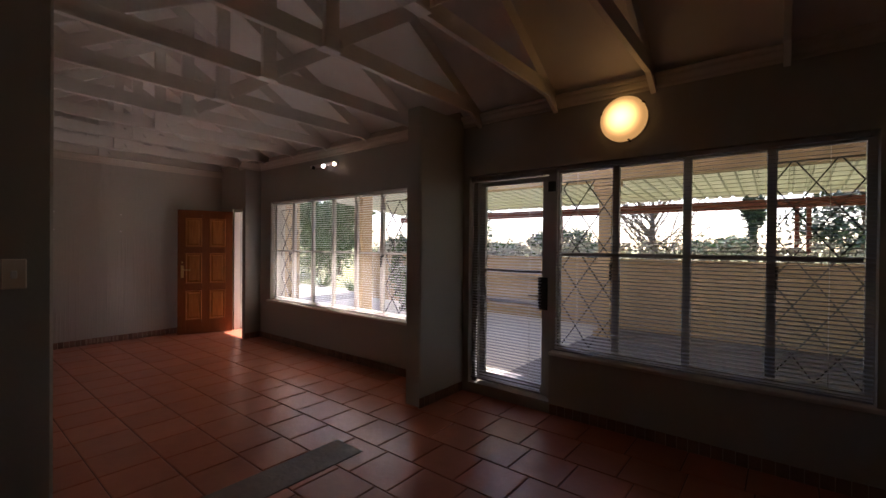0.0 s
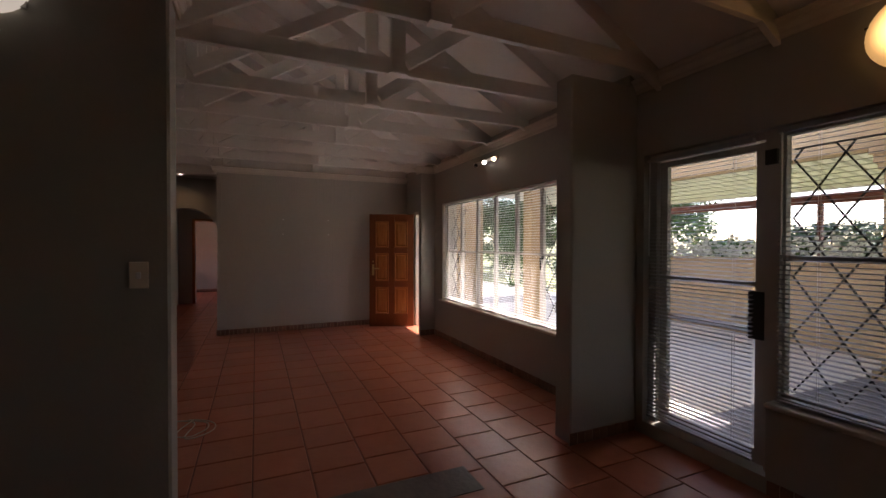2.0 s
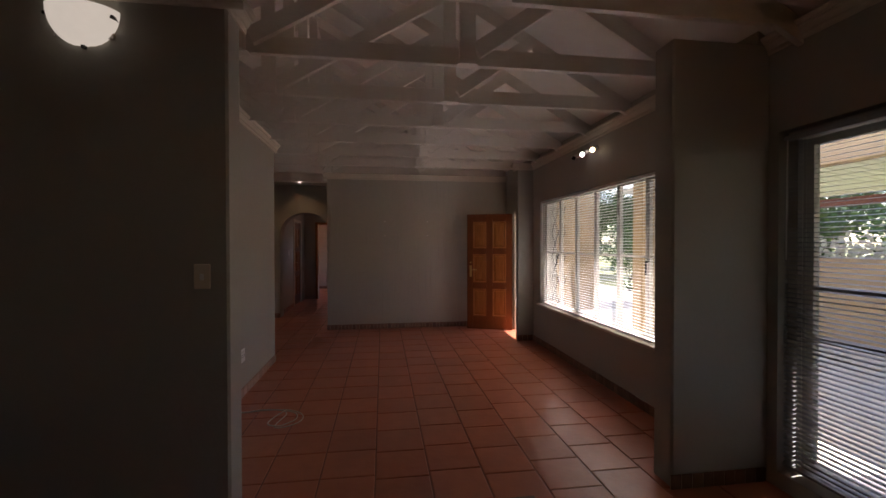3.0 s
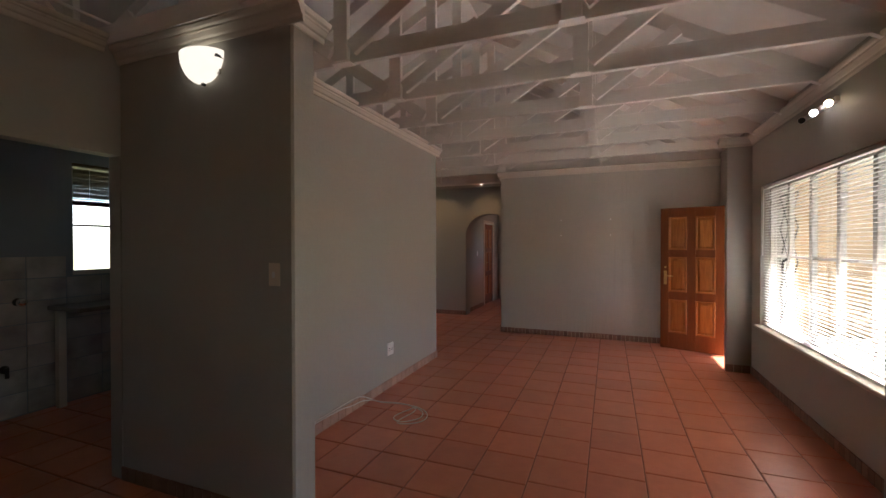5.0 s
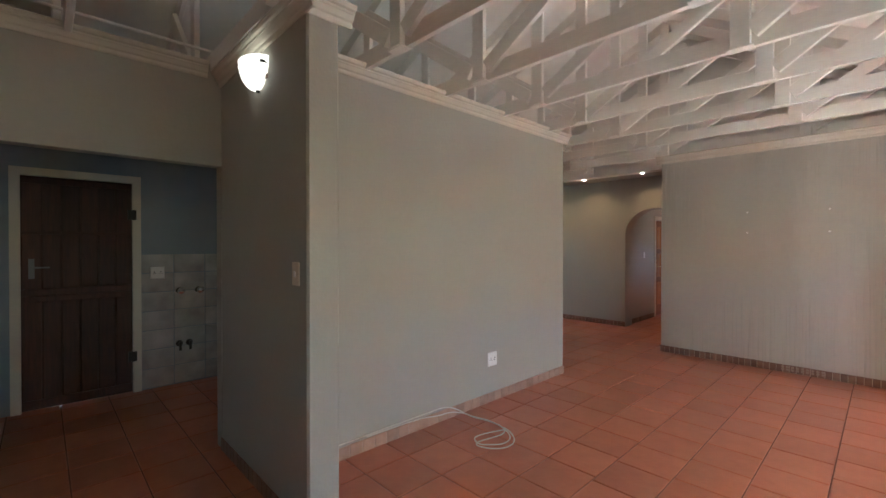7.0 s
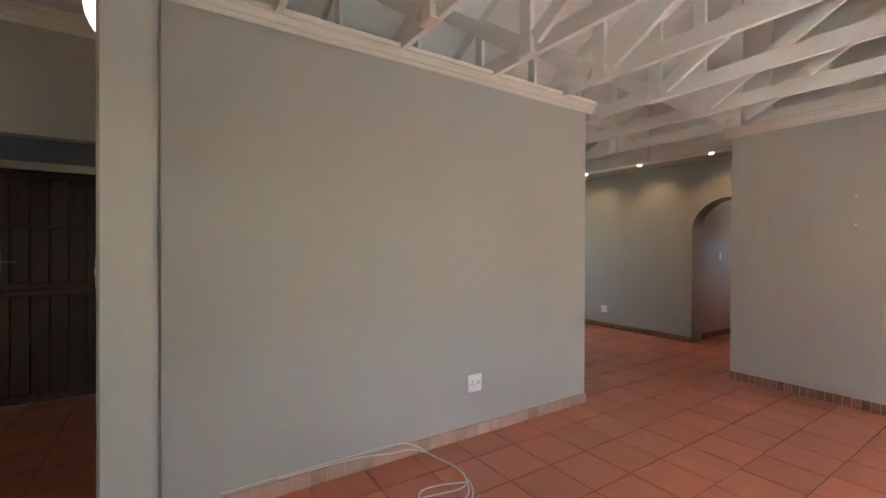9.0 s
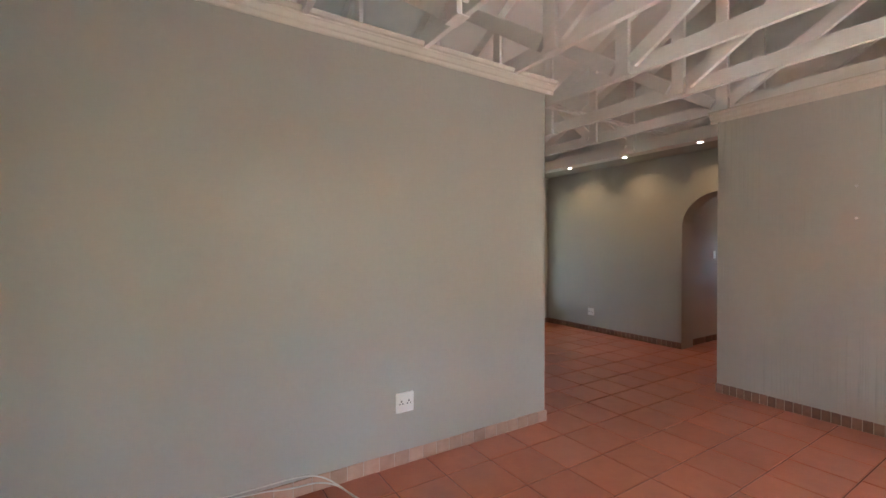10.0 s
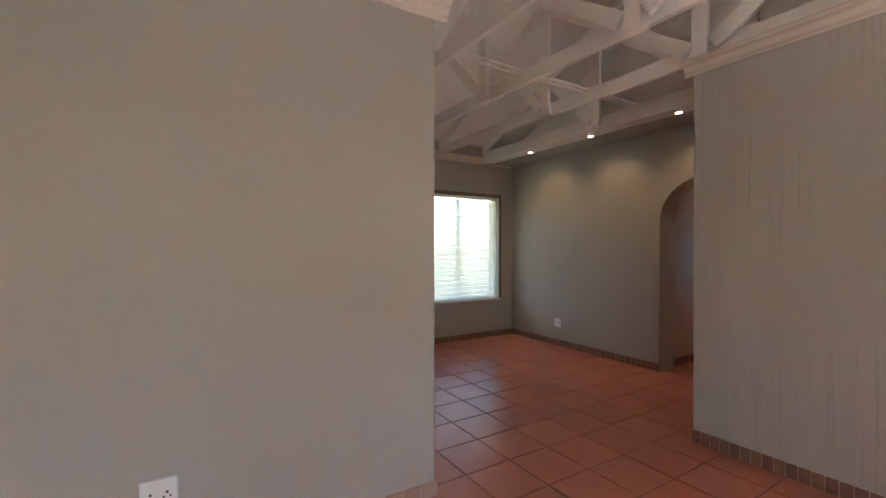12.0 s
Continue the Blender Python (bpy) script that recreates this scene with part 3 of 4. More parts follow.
bm = bmesh.new()
box(bm, WIN_K[0] + 0.02, WIN_K[1] - 0.02, YK - 0.05, YK - 0.02, 1.905, 1.955)
soften(bm, 0.006)
tagged(link("gathered_slats", bm, MAROON), "maroon fabric strip under the kitchen blind", "blind")


def window_trim(name, w, y, side, width=0.045):
    """A flat painted surround standing proud of the wall round an opening."""
    bm = bmesh.new()
    y0, y1 = sorted((y, y + side * 0.012))
    box(bm, w[0] - width, w[1] + width, y0, y1, w[3], w[3] + width)
    box(bm, w[0] - width, w[0], y0, y1, w[2], w[3])
    box(bm, w[1], w[1] + width, y0, y1, w[2], w[3])
    return structure(name, bm, TRIMBROWN, "brown timber surround of the lobby window", "trim")


window_trim("trim_1", WIN_L, YL, 1)


def glazed_door():
    """The steel garden door beside the wide window."""
    x0, x1, _, z1 = DOOR_B
    y = YB + 0.10
    d = thing("door_1", "closed steel glazed garden door with lock box", "door", kind="structure")
    bm = bmesh.new()
    for a in ((x0, x0 + 0.06, 0.10, z1), (x1 - 0.05, x1 + 0.03, 0.10, z1 - 0.05), (x0 + 0.06, x1 + 0.03, z1 - 0.05, z1)):
        box(bm, a[0], a[1], y - 0.03, y + 0.07, a[2], a[3])
    part("door_frame", bm, STEEL, d)
    lx0, lx1 = x0 + 0.07, x1 - 0.06
    bm = bmesh.new()
    for a in ((lx0, lx0 + 0.06, 0.11, z1 - 0.06), (lx1 - 0.06, lx1, 0.11, z1 - 0.06), (lx0 + 0.06, lx1 - 0.06, 0.11, 0.20), (lx0 + 0.06, lx1 - 0.06, z1 - 0.105, z1 - 0.06),
              (lx0 + 0.06, lx1 - 0.06, 1.23, 1.26), (lx0 + 0.06, lx1 - 0.06, 0.93, 0.96)):
        box(bm, a[0], a[1], y, y + 0.04, a[2], a[3])
    part("door_leaf", bm, STEEL, d)
    for r in ((0.20, 0.93), (0.96, 1.23), (1.26, z1 - 0.105)):
        bm = bmesh.new()
        box(bm, lx0 + 0.05, lx1 - 0.05, y + 0.018, y + 0.022, r[0] - 0.005, r[1] + 0.005)
        part("pane", bm, GLASS, d).visible_shadow = False
    bm = bmesh.new()
    box(bm, lx1 - 0.09, lx1 + 0.005, y - 0.03, y - 0.002, 0.90, 1.20)
    soften(bm, 0.006)
    lock = part("lock_box", bm, GRILLE, d, "dark steel lock box")
    bm = bmesh.new()
    bar(bm, (lx1 - 0.06, y - 0.03, 1.03), (lx1 - 0.06, y - 0.06, 1.03), 0.02, 0.02)
    bar(bm, (lx1 - 0.06, y - 0.055, 1.03), (lx1 - 0.17, y - 0.055, 1.03), 0.016, 0.016)
    part("handle", bm, CHROME, lock)
    bm = bmesh.new()
    box(bm, x1 - 0.045, x1 + 0.02, y - 0.05, y - 0.031, 1.98, 2.07)
    part("latch", bm, GRILLE, d)
    return d


glazed_door()
blind(DOOR_B[0] + 0.008, DOOR_B[1] - 0.105, YB + 0.045, 0.14, DOOR_B[3] - 0.03, "pale aluminium venetian blind hung on the glazed door", pitch=0.028, tilt=13, mat=GREYSLAT)


def panel_door(name, label, hinge, turn, mat, w=0.81, h=2.03):
    """A six-panel timber leaf, hinged at its local x = 0."""
    d = thing(name, label, "door", (*hinge, 0), kind="structure", turn=turn)
    st, t = 0.105, 0.04
    pw = (w - 3 * st) / 2
    rows = [(0.24, 0.72), (0.83, 1.33), (1.43, 1.90)]
    bm = bmesh.new()
    for x in (0, st + pw, 2 * (st + pw)):
        box(bm, x, x + st, 0, t, 0.012, h)
    for a, b in ((0.012, 0.24), (0.72, 0.83), (1.33, 1.43), (1.90, h)):
        for k in range(2):
            x = st + k * (st + pw)
            box(bm, x + 0.0005, x + pw - 0.0005, 0.001, t - 0.001, a, b)
    part("door_frame", bm, DOORFRAME, d)
    for k in range(2):
        for a, b in rows:
            x = st + k * (st + pw)
            bm = bmesh.new()
            box(bm, x - 0.002, x + pw + 0.002, 0.008, t - 0.014, a - 0.002, b + 0.002)
            for sgn, yy in ((1, t - 0.014), (-1, 0.008)):
                ring = [(x + 0.03, a + 0.03), (x + pw - 0.03, a + 0.03), (x + pw - 0.03, b - 0.03), (x + 0.03, b - 0.03)]
                inn = [(x + 0.055, a + 0.055), (x + pw - 0.055, a + 0.055), (x + pw - 0.055, b - 0.055), (x + 0.055, b - 0.055)]
                lo = [bm.verts.new((p, yy, q)) for p, q in ring]
                hi = [bm.verts.new((p, yy + sgn * 0.009, q)) for p, q in inn]
                for i in range(4):
                    bm.faces.new((lo[i], lo[(i + 1) % 4], hi[(i + 1) % 4], hi[i]))
                bm.faces.new(hi)
            p = part("panel", bm, mat, d)
            bm = bmesh.new()
            for m in ((x, x + 0.022, a, b), (x + pw - 0.022, x + pw, a, b), (x + 0.022, x + pw - 0.022, a, a + 0.022), (x + 0.022, x + pw - 0.022, b - 0.022, b)):
                box(bm, m[0], m[1], t - 0.013, t + 0.006, m[2], m[3])
            soften(bm, 0.005)
            part("moulding", bm, MOULD, p)
    bm = bmesh.new()
    box(bm, w - 0.085, w - 0.045, t, t + 0.006, 0.93, 1.13)
    soften(bm, 0.003)
    plate = part("lock_plate", bm, BRASS, d, "brass lever lock plate")
    bm = bmesh.new()
    bar(bm, (w - 0.065, t + 0.006, 1.06), (w - 0.065, t + 0.05, 1.06), 0.018, 0.018)
    bar(bm, (w - 0.06, t + 0.048, 1.06), (w - 0.18, t + 0.052, 1.055), 0.014, 0.016)
    part("lever", bm, BRASS, plate)
    bm = bmesh.new()
    turned(bm, [(0.014, 0), (0.014, 0.01), (0.008, 0.014)], pose(w - 0.065, t, 1.18, -90), 12)
    part("night_latch", bm, BRASS, d)
    return d


panel_door("door_2", "varnished orange-brown six-panel timber door standing open", (-7.35, 3.405), -111.0, VARNISH, w=0.79)
bm = bmesh.new()
for a in ((DOOR_A[0], DOOR_A[0] + 0.05, 0, 2.08), (DOOR_A[1] - 0.05, DOOR_A[1], 0, 2.08), (DOOR_A[0] + 0.05, DOOR_A[1] - 0.05, 2.03, 2.08)):
    box(bm, a[0], a[1], 3.47, 3.57, a[2], a[3])
structure("door_frame_2", bm, TRIM, "cream painted frame of the open front door", "door frame")


def plank_door():
    """The dark ledged kitchen door with its cream frame."""
    x0, x1, _, z1 = DOOR_K
    d = thing("door_3", "closed dark-stained timber plank door in a cream frame", "door", kind="structure")
    bm = bmesh.new()
    for a in ((x0 - 0.06, x0 + 0.01, 0, z1 + 0.06), (x1 - 0.01, x1 + 0.06, 0, z1 + 0.06), (x0 + 0.01, x1 - 0.01, z1 - 0.01, z1 + 0.06)):
        box(bm, a[0], a[1], YK - 0.03, YK + 0.02, a[2], a[3])
    part("door_frame", bm, TRIM, d, "cream painted door frame")
    n = 6
    w = (x1 - x0 - 0.03) / n
    for k in range(n):
        bm = bmesh.new()
        box(bm, x0 + 0.015 + k * w + 0.003, x0 + 0.015 + (k + 1) * w - 0.003, YK - 0.04, YK - 0.01, 0.008, z1 - 0.015)
        soften(bm, 0.006)
        part("plank", bm, DARKWOOD, d)
    # board added behind the planks to stop daylight showing between them
    bm = bmesh.new()
    box(bm, x0 + 0.005, x1 - 0.005, YK - 0.06, YK - 0.041, 0.0015, z1 - 0.004)
    part("backing_board", bm, DARKWOOD, d)
    for z, h in ((0.03, 0.07), (0.985, 0.055), (1.05, 0.055), (1.60, 0.03), (2.06, 0.05)):
        bm = bmesh.new()
        box(bm, x0 + 0.02, x1 - 0.02, YK - 0.01, YK + 0.012, z, z + h)
        soften(bm, 0.005)
        part("ledge", bm, DARKWOOD, d)
    for z in (0.32, 1.76):
        bm = bmesh.new()
        box(bm, x0 - 0.02, x0 + 0.05, YK + 0.013, YK + 0.028, z, z + 0.1)
        part("hinge", bm, GRILLE, d)
    bm = bmesh.new()
    box(bm, x1 - 0.10, x1 - 0.06, YK + 0.012, YK + 0.02, 1.20, 1.38)
    bar(bm, (x1 - 0.08, YK + 0.05, 1.30), (x1 - 0.20, YK + 0.05, 1.30), 0.014, 0.014)
    bar(bm, (x1 - 0.08, YK + 0.01, 1.30), (x1 - 0.08, YK + 0.05, 1.30), 0.014, 0.014)
    part("handle", bm, DARKCHROME, d, "dark chrome lever handle")
    return d


plank_door()
panel_door("door_4", "closed brown timber door in the passage", (-11.71, -1.01), 0, VARNISH, w=0.80)
bm = bmesh.new()
for a in ((-0.66, -0.60, 0, 2.11), (0.20, 0.26, 0, 2.11), (-0.60, 0.20, 2.05, 2.11)):
    box(bm, -12.298, -12.26, a[0], a[1], a[2], a[3])
structure("door_frame_5", bm, VARNISH, "brown timber frame of the end doorway", "door frame")
bm = bmesh.new()
for a in ((-11.78, -11.72, 0, 2.12), (-10.90, -10.84, 0, 2.12), (-11.72, -10.90, 2.06, 2.12)):
    box(bm, a[0], a[1], -0.98, -0.94, a[2], a[3])
structure("door_frame_4", bm, TRIM, "cream painted door frame in the passage", "door frame")


# ---- kitchen ----
def marble_tiles():
    bm = bmesh.new()
    box(bm, -0.146, 0.146, 0.0, 0.008, -0.096, 0.096)
    soften(bm, 0.002)
    seed_ob = link("tile", bm, MARBLE)
    mesh = seed_ob.data
    bpy.data.objects.remove(seed_ob)
    host = thing("tiled_splashback", "pale marbled wall tiles in the kitchen", "wall tiles", (0, YK + 0.001, 0), kind="structure")
    for r in range(7):
        for k in range(9):
            x = -2.375 - 0.30 * k
            if x - 0.15 < WIN_K[1] + 0.02 and 0.1 + r * 0.2 + 0.1 > WIN_K[2]:
                continue
            piece("tile", mesh, host, (x, 0, 0.11 + r * 0.2))


marble_tiles()


def tap(x, z, label, lever):
    t = thing("tap", label, "tap", (x, YK + 0.009, z), group="kitchen taps")
    bm = bmesh.new()
    turned(bm, [(0.034, 0), (0.034, 0.006), (0.022, 0.02), (0.012, 0.024), (0.012, 0.05)], pose(0, 0, 0, -90), 20)
    part("rose", bm, GRILLE, t)
    bm = bmesh.new()
    if lever:
        turned(bm, [(0.014, 0.045), (0.03, 0.05), (0.037, 0.068), (0.034, 0.09), (0.02, 0.102), (0.006, 0.105)], pose(0, 0, 0, -90), 20)
    else:
        bar(bm, (0, 0.045, 0.02), (0, 0.05, -0.07), 0.022, 0.022, up=(0, 1, 0))
    part("handle" if lever else "spout", bm, CHROME if lever else GRILLE, t, smooth=lever)


for x in (-2.577, -2.76):
    tap(x, 1.012, "round chrome wall tap over the tiles", True)
for x in (-2.573, -2.669):
    tap(x, 0.44, "small dark stop valve near the floor", False)


def worktop():
    t = thing("kitchen_counter", "dark worktop on a timber leg under the window", "counter", (-2.97, YK, 0))
    bm = bmesh.new()
    box(bm, -2.4, 0, 0.012, 0.50, 0.91, 0.95)
    soften(bm, 0.006)
    part("worktop", bm, COUNTER, t)
    bm = bmesh.new()
    box(bm, -0.10, -0.04, 0.05, 0.11, 0, 0.91)
    part("leg", bm, TRIM, t)
    bm = bmesh.new()
    box(bm, -2.38, -1.0, 0.05, 0.47, 0, 0.91)
    part("body", bm, DARKWOOD, t)


worktop()


# ---- lamps ----
def globe_lamp():
    """Round bulkhead lamp over the wide window."""
    t = thing("wall_lamp", "lit round frosted glass wall lamp with clips", "wall lamp", (-1.03, YB, 2.495))
    bm = bmesh.new()
    turned(bm, [(0.180, 0), (0.180, 0.015), (0.165, 0.02)], pose(0, 0, 0, 90), 32)
    part("base_plate", bm, STEEL, t)
    bm = bmesh.new()
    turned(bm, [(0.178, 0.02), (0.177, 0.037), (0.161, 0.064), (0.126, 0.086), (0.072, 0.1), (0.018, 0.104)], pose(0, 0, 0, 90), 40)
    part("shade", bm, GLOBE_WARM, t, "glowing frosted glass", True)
    for a in (35, 160, 285):
        bm = bmesh.new()
        c, s = math.cos(radians(a)), math.sin(radians(a))
        bar(bm, (0.184 * c, -0.01, 0.184 * s), (0.176 * c, -0.05, 0.176 * s), 0.014, 0.008)
        part("clip", bm, GRILLE, t)


def bowl_lamp():
    """Half-bowl uplighter on the switch wall."""
    t = thing("wall_lamp", "lit half-bowl frosted glass wall light", "wall lamp", (-2.45, -0.20, 2.43))
    bm = bmesh.new()
    n, rings = 20, 9
    rows = []
    for i in range(rings):
        u = i / (rings - 1)
        r = 0.150 * math.sin(u * math.pi / 2) ** 0.75 + 0.002
        z = 0.165 * (1 - math.cos(u * math.pi / 2)) ** 0.9
        rows.append([bm.verts.new((r * 0.72 * math.sin(math.pi * k / n) + 0.004, -r * math.cos(math.pi * k / n), z)) for k in range(n + 1)])
    for a, b in zip(rows, rows[1:]):
        for k in range(n):
            bm.faces.new((a[k], a[k + 1], b[k + 1], b[k]))
    part("shade", bm, GLOBE_SOFT, t, "glowing frosted glass half bowl", True)
    bm = bmesh.new()
    box(bm, 0.001, 0.012, -0.125, 0.125, 0.04, 0.17)
    part("back_plate", bm, STEEL, t)
    for y, z in ((0.138, 0.125), (-0.138, 0.125), (0.0, -0.006)):
        bm = bmesh.new()
        box(bm, 0.002, 0.05 if z > 0 else 0.02, y - 0.008, y + 0.008, z - 0.006, z + 0.008)
        part("clip", bm, GRILLE, t)


def spot_bar():
    t = thing("spotlight_bar", "wall bar with three small swivel spotlights", "spotlight", (-4.87, YA, 2.56))
    bm = bmesh.new()
    box(bm, -0.30, 0.30, -0.03, 0.0, -0.02, 0.02)
    soften(bm, 0.005)
    part("bar", bm, PLASTIC, t)
    for x, mat in ((0.24, SPOT_WARM), (0.0, SPOT_WHITE), (-0.22, DARKHOLE)):
        m = pose(x, -0.035, -0.01, 108, 0, 60)
        bm = bmesh.new()
        turned(bm, [(0.010, -0.02), (0.02, 0.0), (0.026, 0.055), (0.028, 0.06)], m, 20)
        head = part("spot_head", bm, PLASTIC, t)
        bm = bmesh.new()
        turned(bm, [(0.025, 0.0605), (0.02, 0.065), (0.008, 0.068)], m, 20)
        part("bulb", bm, mat, head)


def downlight(y):
    t = thing("downlight", "small lit recessed downlight in the bulkhead", "downlight", (-8.813, y, 2.722), group="lobby downlights")
    bm = bmesh.new()
    turned(bm, [(0.042, 0.0), (0.042, -0.004), (0.03, -0.007)], Matrix(), 20)
    part("trim_ring", bm, CHROME, t)
    bm = bmesh.new()
    turned(bm, [(0.028, -0.0072), (0.02, -0.0085)], Matrix(), 20)
    part("bulb", bm, DOWN, t)
    lamp = new("downlight_beam", bpy.data.lights.new("downlight_beam", "SPOT"))
    lamp.data.energy, lamp.data.color, lamp.data.spot_size, lamp.data.spot_blend, lamp.data.shadow_soft_size = 0.8, (1.0, 0.62, 0.30), radians(112), 0.9, 0.02
    lamp.matrix_world = look((-8.813, y, 2.707), (-9.24, y, 1.5))


globe_lamp()
bowl_lamp()
spot_bar()
for y in (-2.467, -1.463, -0.425):
    downlight(y)
spot = new("spot_beam", bpy.data.lights.new("spot_beam", "SPOT"))
spot.data.energy, spot.data.color, spot.data.spot_size, spot.data.spot_blend, spot.data.shadow_soft_size = 0.3, (1.0, 0.78, 0.5), radians(70), 0.6, 0.02
spot.matrix_world = look((-4.55, 3.36, 2.52), (-3.6, 2.3, 1.9))


# ---- small fittings ----
def switch_plate():
    t = thing("light_switch", "ivory rectangular light switch plate", "light switch", (-2.45, 0.303, 1.352))
    bm = bmesh.new()
    box(bm, 0.0, 0.01, -0.038, 0.038, -0.061, 0.061)
    soften(bm, 0.004)
    part("plate", bm, IVORY, t)
    bm = bmesh.new()
    box(bm, 0.0101, 0.016, -0.01, 0.01, -0.018, 0.014)
    soften(bm, 0.003)
    part("rocker", bm, PLASTIC, t)


def socket(at, turn, label, w=0.062):
    t = thing("wall_socket", label, "wall socket", at, turn=turn)
    bm = bmesh.new()
    box(bm, -w, w, 0.0, 0.012, -w, w)
    soften(bm, 0.005)
    part("plate", bm, PLASTIC, t)
    bm = bmesh.new()
    for dx in (-0.028, 0.028):
        turned(bm, [(0.0055, 0), (0.0055, 0.0014)], pose(dx, 0.0121, 0.010, -90), 10)
        for ex in (-0.011, 0.011):
            turned(bm, [(0.0042, 0), (0.0042, 0.0014)], pose(dx + ex, 0.0121, -0.008, -90), 10)
    tagged(part("pin_holes", bm, DARKHOLE, t), kind="stuff")
    for dx in (-0.028, 0.028):
        bm = bmesh.new()
        box(bm, dx - 0.009, dx + 0.009, 0.0121, 0.016, 0.030, 0.044)
        part("rocker", bm, PLASTIC, t)


switch_plate()
bm = bmesh.new()
box(bm, -10.33, -10.27, -0.96, -0.95, 1.25, 1.37)
soften(bm, 0.003)
tagged(link("light_switch", bm, PLASTIC), "white light switch on the passage wall", "light switch")
socket((-4.630, YS + 0.001, 0.41), 0, "white square double wall socket", 0.066)
socket((XL + 0.001, -2.431, 0.33), -90, "white wall socket on the lobby wall")
socket((-2.375, YK + 0.009, 1.213), 0, "white double socket on the kitchen tiles")


def screw(y, z):
    bm = bmesh.new()
    turned(bm, [(0.011, 0), (0.011, 0.004), (0.005, 0.012)], pose(XF, y, z, 0, 90), 10)
    tagged(link("wall_plug", bm, PLASTIC), "small pale wall plug in the plaster", "wall plug", "wall plugs")


for y in (1.216, 1.975):
    for z in (1.912, 1.66):
        screw(y, z)


def cord():
    """Loose white aerial cord along the skirting, coiled on the floor."""
    t = thing("white_cord", "loose white cord coiled on the tiles", "cable")
    runs = {"run": [(-2.9, YS + 0.018, 0.118), (-3.4, YS + 0.02, 0.122), (-3.75, YS + 0.018, 0.12), (-3.97, YS + 0.02, 0.122), (-4.08, YS + 0.035, 0.09), (-4.17, -0.11, 0.03), (-4.2, -0.05, 0.008), (-4.24, 0.07, 0.008), (-4.24, 0.2, 0.008)],
            "second_run": [(-3.2, YS + 0.018, 0.108), (-3.7, YS + 0.018, 0.105), (-3.9, YS + 0.02, 0.062), (-4.05, YS + 0.02, 0.06), (-4.15, -0.13, 0.04), (-4.2, -0.04, 0.014), (-4.25, 0.1, 0.014), (-4.22, 0.23, 0.014)]}
    # two slack loops, pinched at the end that points away from the wall
    runs["loop"] = [(-4.24, 0.2, 0.008), (-4.21, 0.29, 0.008), (-4.12, 0.335, 0.01), (-4.01, 0.305, 0.008), (-3.88, 0.275, 0.008), (-3.83, 0.31, 0.008), (-3.86, 0.395, 0.008), (-3.93, 0.475, 0.008), (-4.04, 0.49, 0.008), (-4.13, 0.445, 0.01), (-4.2, 0.34, 0.016), (-4.21, 0.27, 0.018)]
    runs["second_loop"] = [(-4.22, 0.23, 0.014), (-4.18, 0.34, 0.014), (-4.1, 0.43, 0.012), (-3.99, 0.435, 0.008), (-3.92, 0.375, 0.008), (-3.85, 0.33, 0.016), (-3.87, 0.26, 0.016), (-3.93, 0.205, 0.008), (-4.04, 0.222, 0.008), (-4.13, 0.275, 0.016), (-4.19, 0.31, 0.022)]
    for name, pts in runs.items():
        cu = bpy.data.curves.new(name, "CURVE")
        cu.dimensions, cu.bevel_depth, cu.bevel_resolution = "3D", 0.0048, 2
        sp = cu.splines.new("NURBS")
        sp.points.add(len(pts) - 1)
        for p, q in zip(sp.points, pts):
            p.co = (*q, 1)
        sp.use_endpoint_u, sp.order_u = True, 3
        cu.materials.append(CORD)
        ob = new(name, cu)
        ob.parent = t


cord()


def vent_patch():
    """A patch in the skirting where pale mosaic squares show."""
    t = thing("skirting_vent", "pale mosaic patch set in the brown skirting", "skirting vent", (XF + 0.0105, 1.57, 0.025))
    bm = bmesh.new()
    box(bm, 0, 0.0025, -0.013, 0.013, 0, 0.022)
    one = part("mosaic_tile", bm, MOSAIC, t)
    for k in range(1, 18):
        piece("mosaic_tile", one.data, t, (0, 0.045 * (k % 9), 0.03 * (k // 9)))


vent_patch()
bm = bmesh.new()
box(bm, -2.655, -2.37, 0.44, 2.06, -0.005, 0.004)
structure("floor_patch", bm, CEMENT, "dark rough cement strip where a wall stood", "floor patch")


def conduit(name, a, b, label):
    bm = bmesh.new()
    d = Vector(b) - Vector(a)
    m = Matrix.Translation(a) @ d.to_track_quat("Z", "Y").to_matrix().to_4x4()
    turned(bm, [(0.011, 0), (0.011, d.length)], m, 10)
    tagged(link(name, bm, TRUSS), label, "conduit", "roof conduits")


for y in (-0.82, -0.89):
    conduit("conduit", (-9.0, y, TOP + 0.14), (-5.4, y, TOP + 0.14), "white conduit lying across the tie beams")
conduit("conduit", (-2.6, -1.04, TOP + 0.17), (1.6, -1.04, TOP + 0.17), "white conduit over the kitchen header")


# ---- outside ----
bm = bmesh.new()
vs = [bm.verts.new(p) for p in ((-400, -400, -0.16), (400, -400, -0.16), (400, 400, -0.16), (-400, 400, -0.16))]
bm.faces.new(vs)
structure("ground", bm, LAWN, "sunlit dry green lawn", "ground")
# patio kept dark and porch pale, to weigh daylight bounced into the two rooms
bm = bmesh.new()
box(bm, -2.6, 11.0, 3.852, 8.3, -0.15, -0.03)
structure("patio", bm, PAVING, "paved patio outside the dining room", "patio")
bm = bmesh.new()
box(bm, -9.56, -2.604, 3.752, 8.3, -0.15, -0.03)
structure("porch", bm, CONCRETE, "paved porch outside the front door", "porch")


bm = bmesh.new()
box(bm, -26.0, -9.564, 3.6, 9.6, -0.155, -0.08)
structure("driveway", bm, DRIVE, "pale sunlit concrete drive beyond the porch", "driveway")


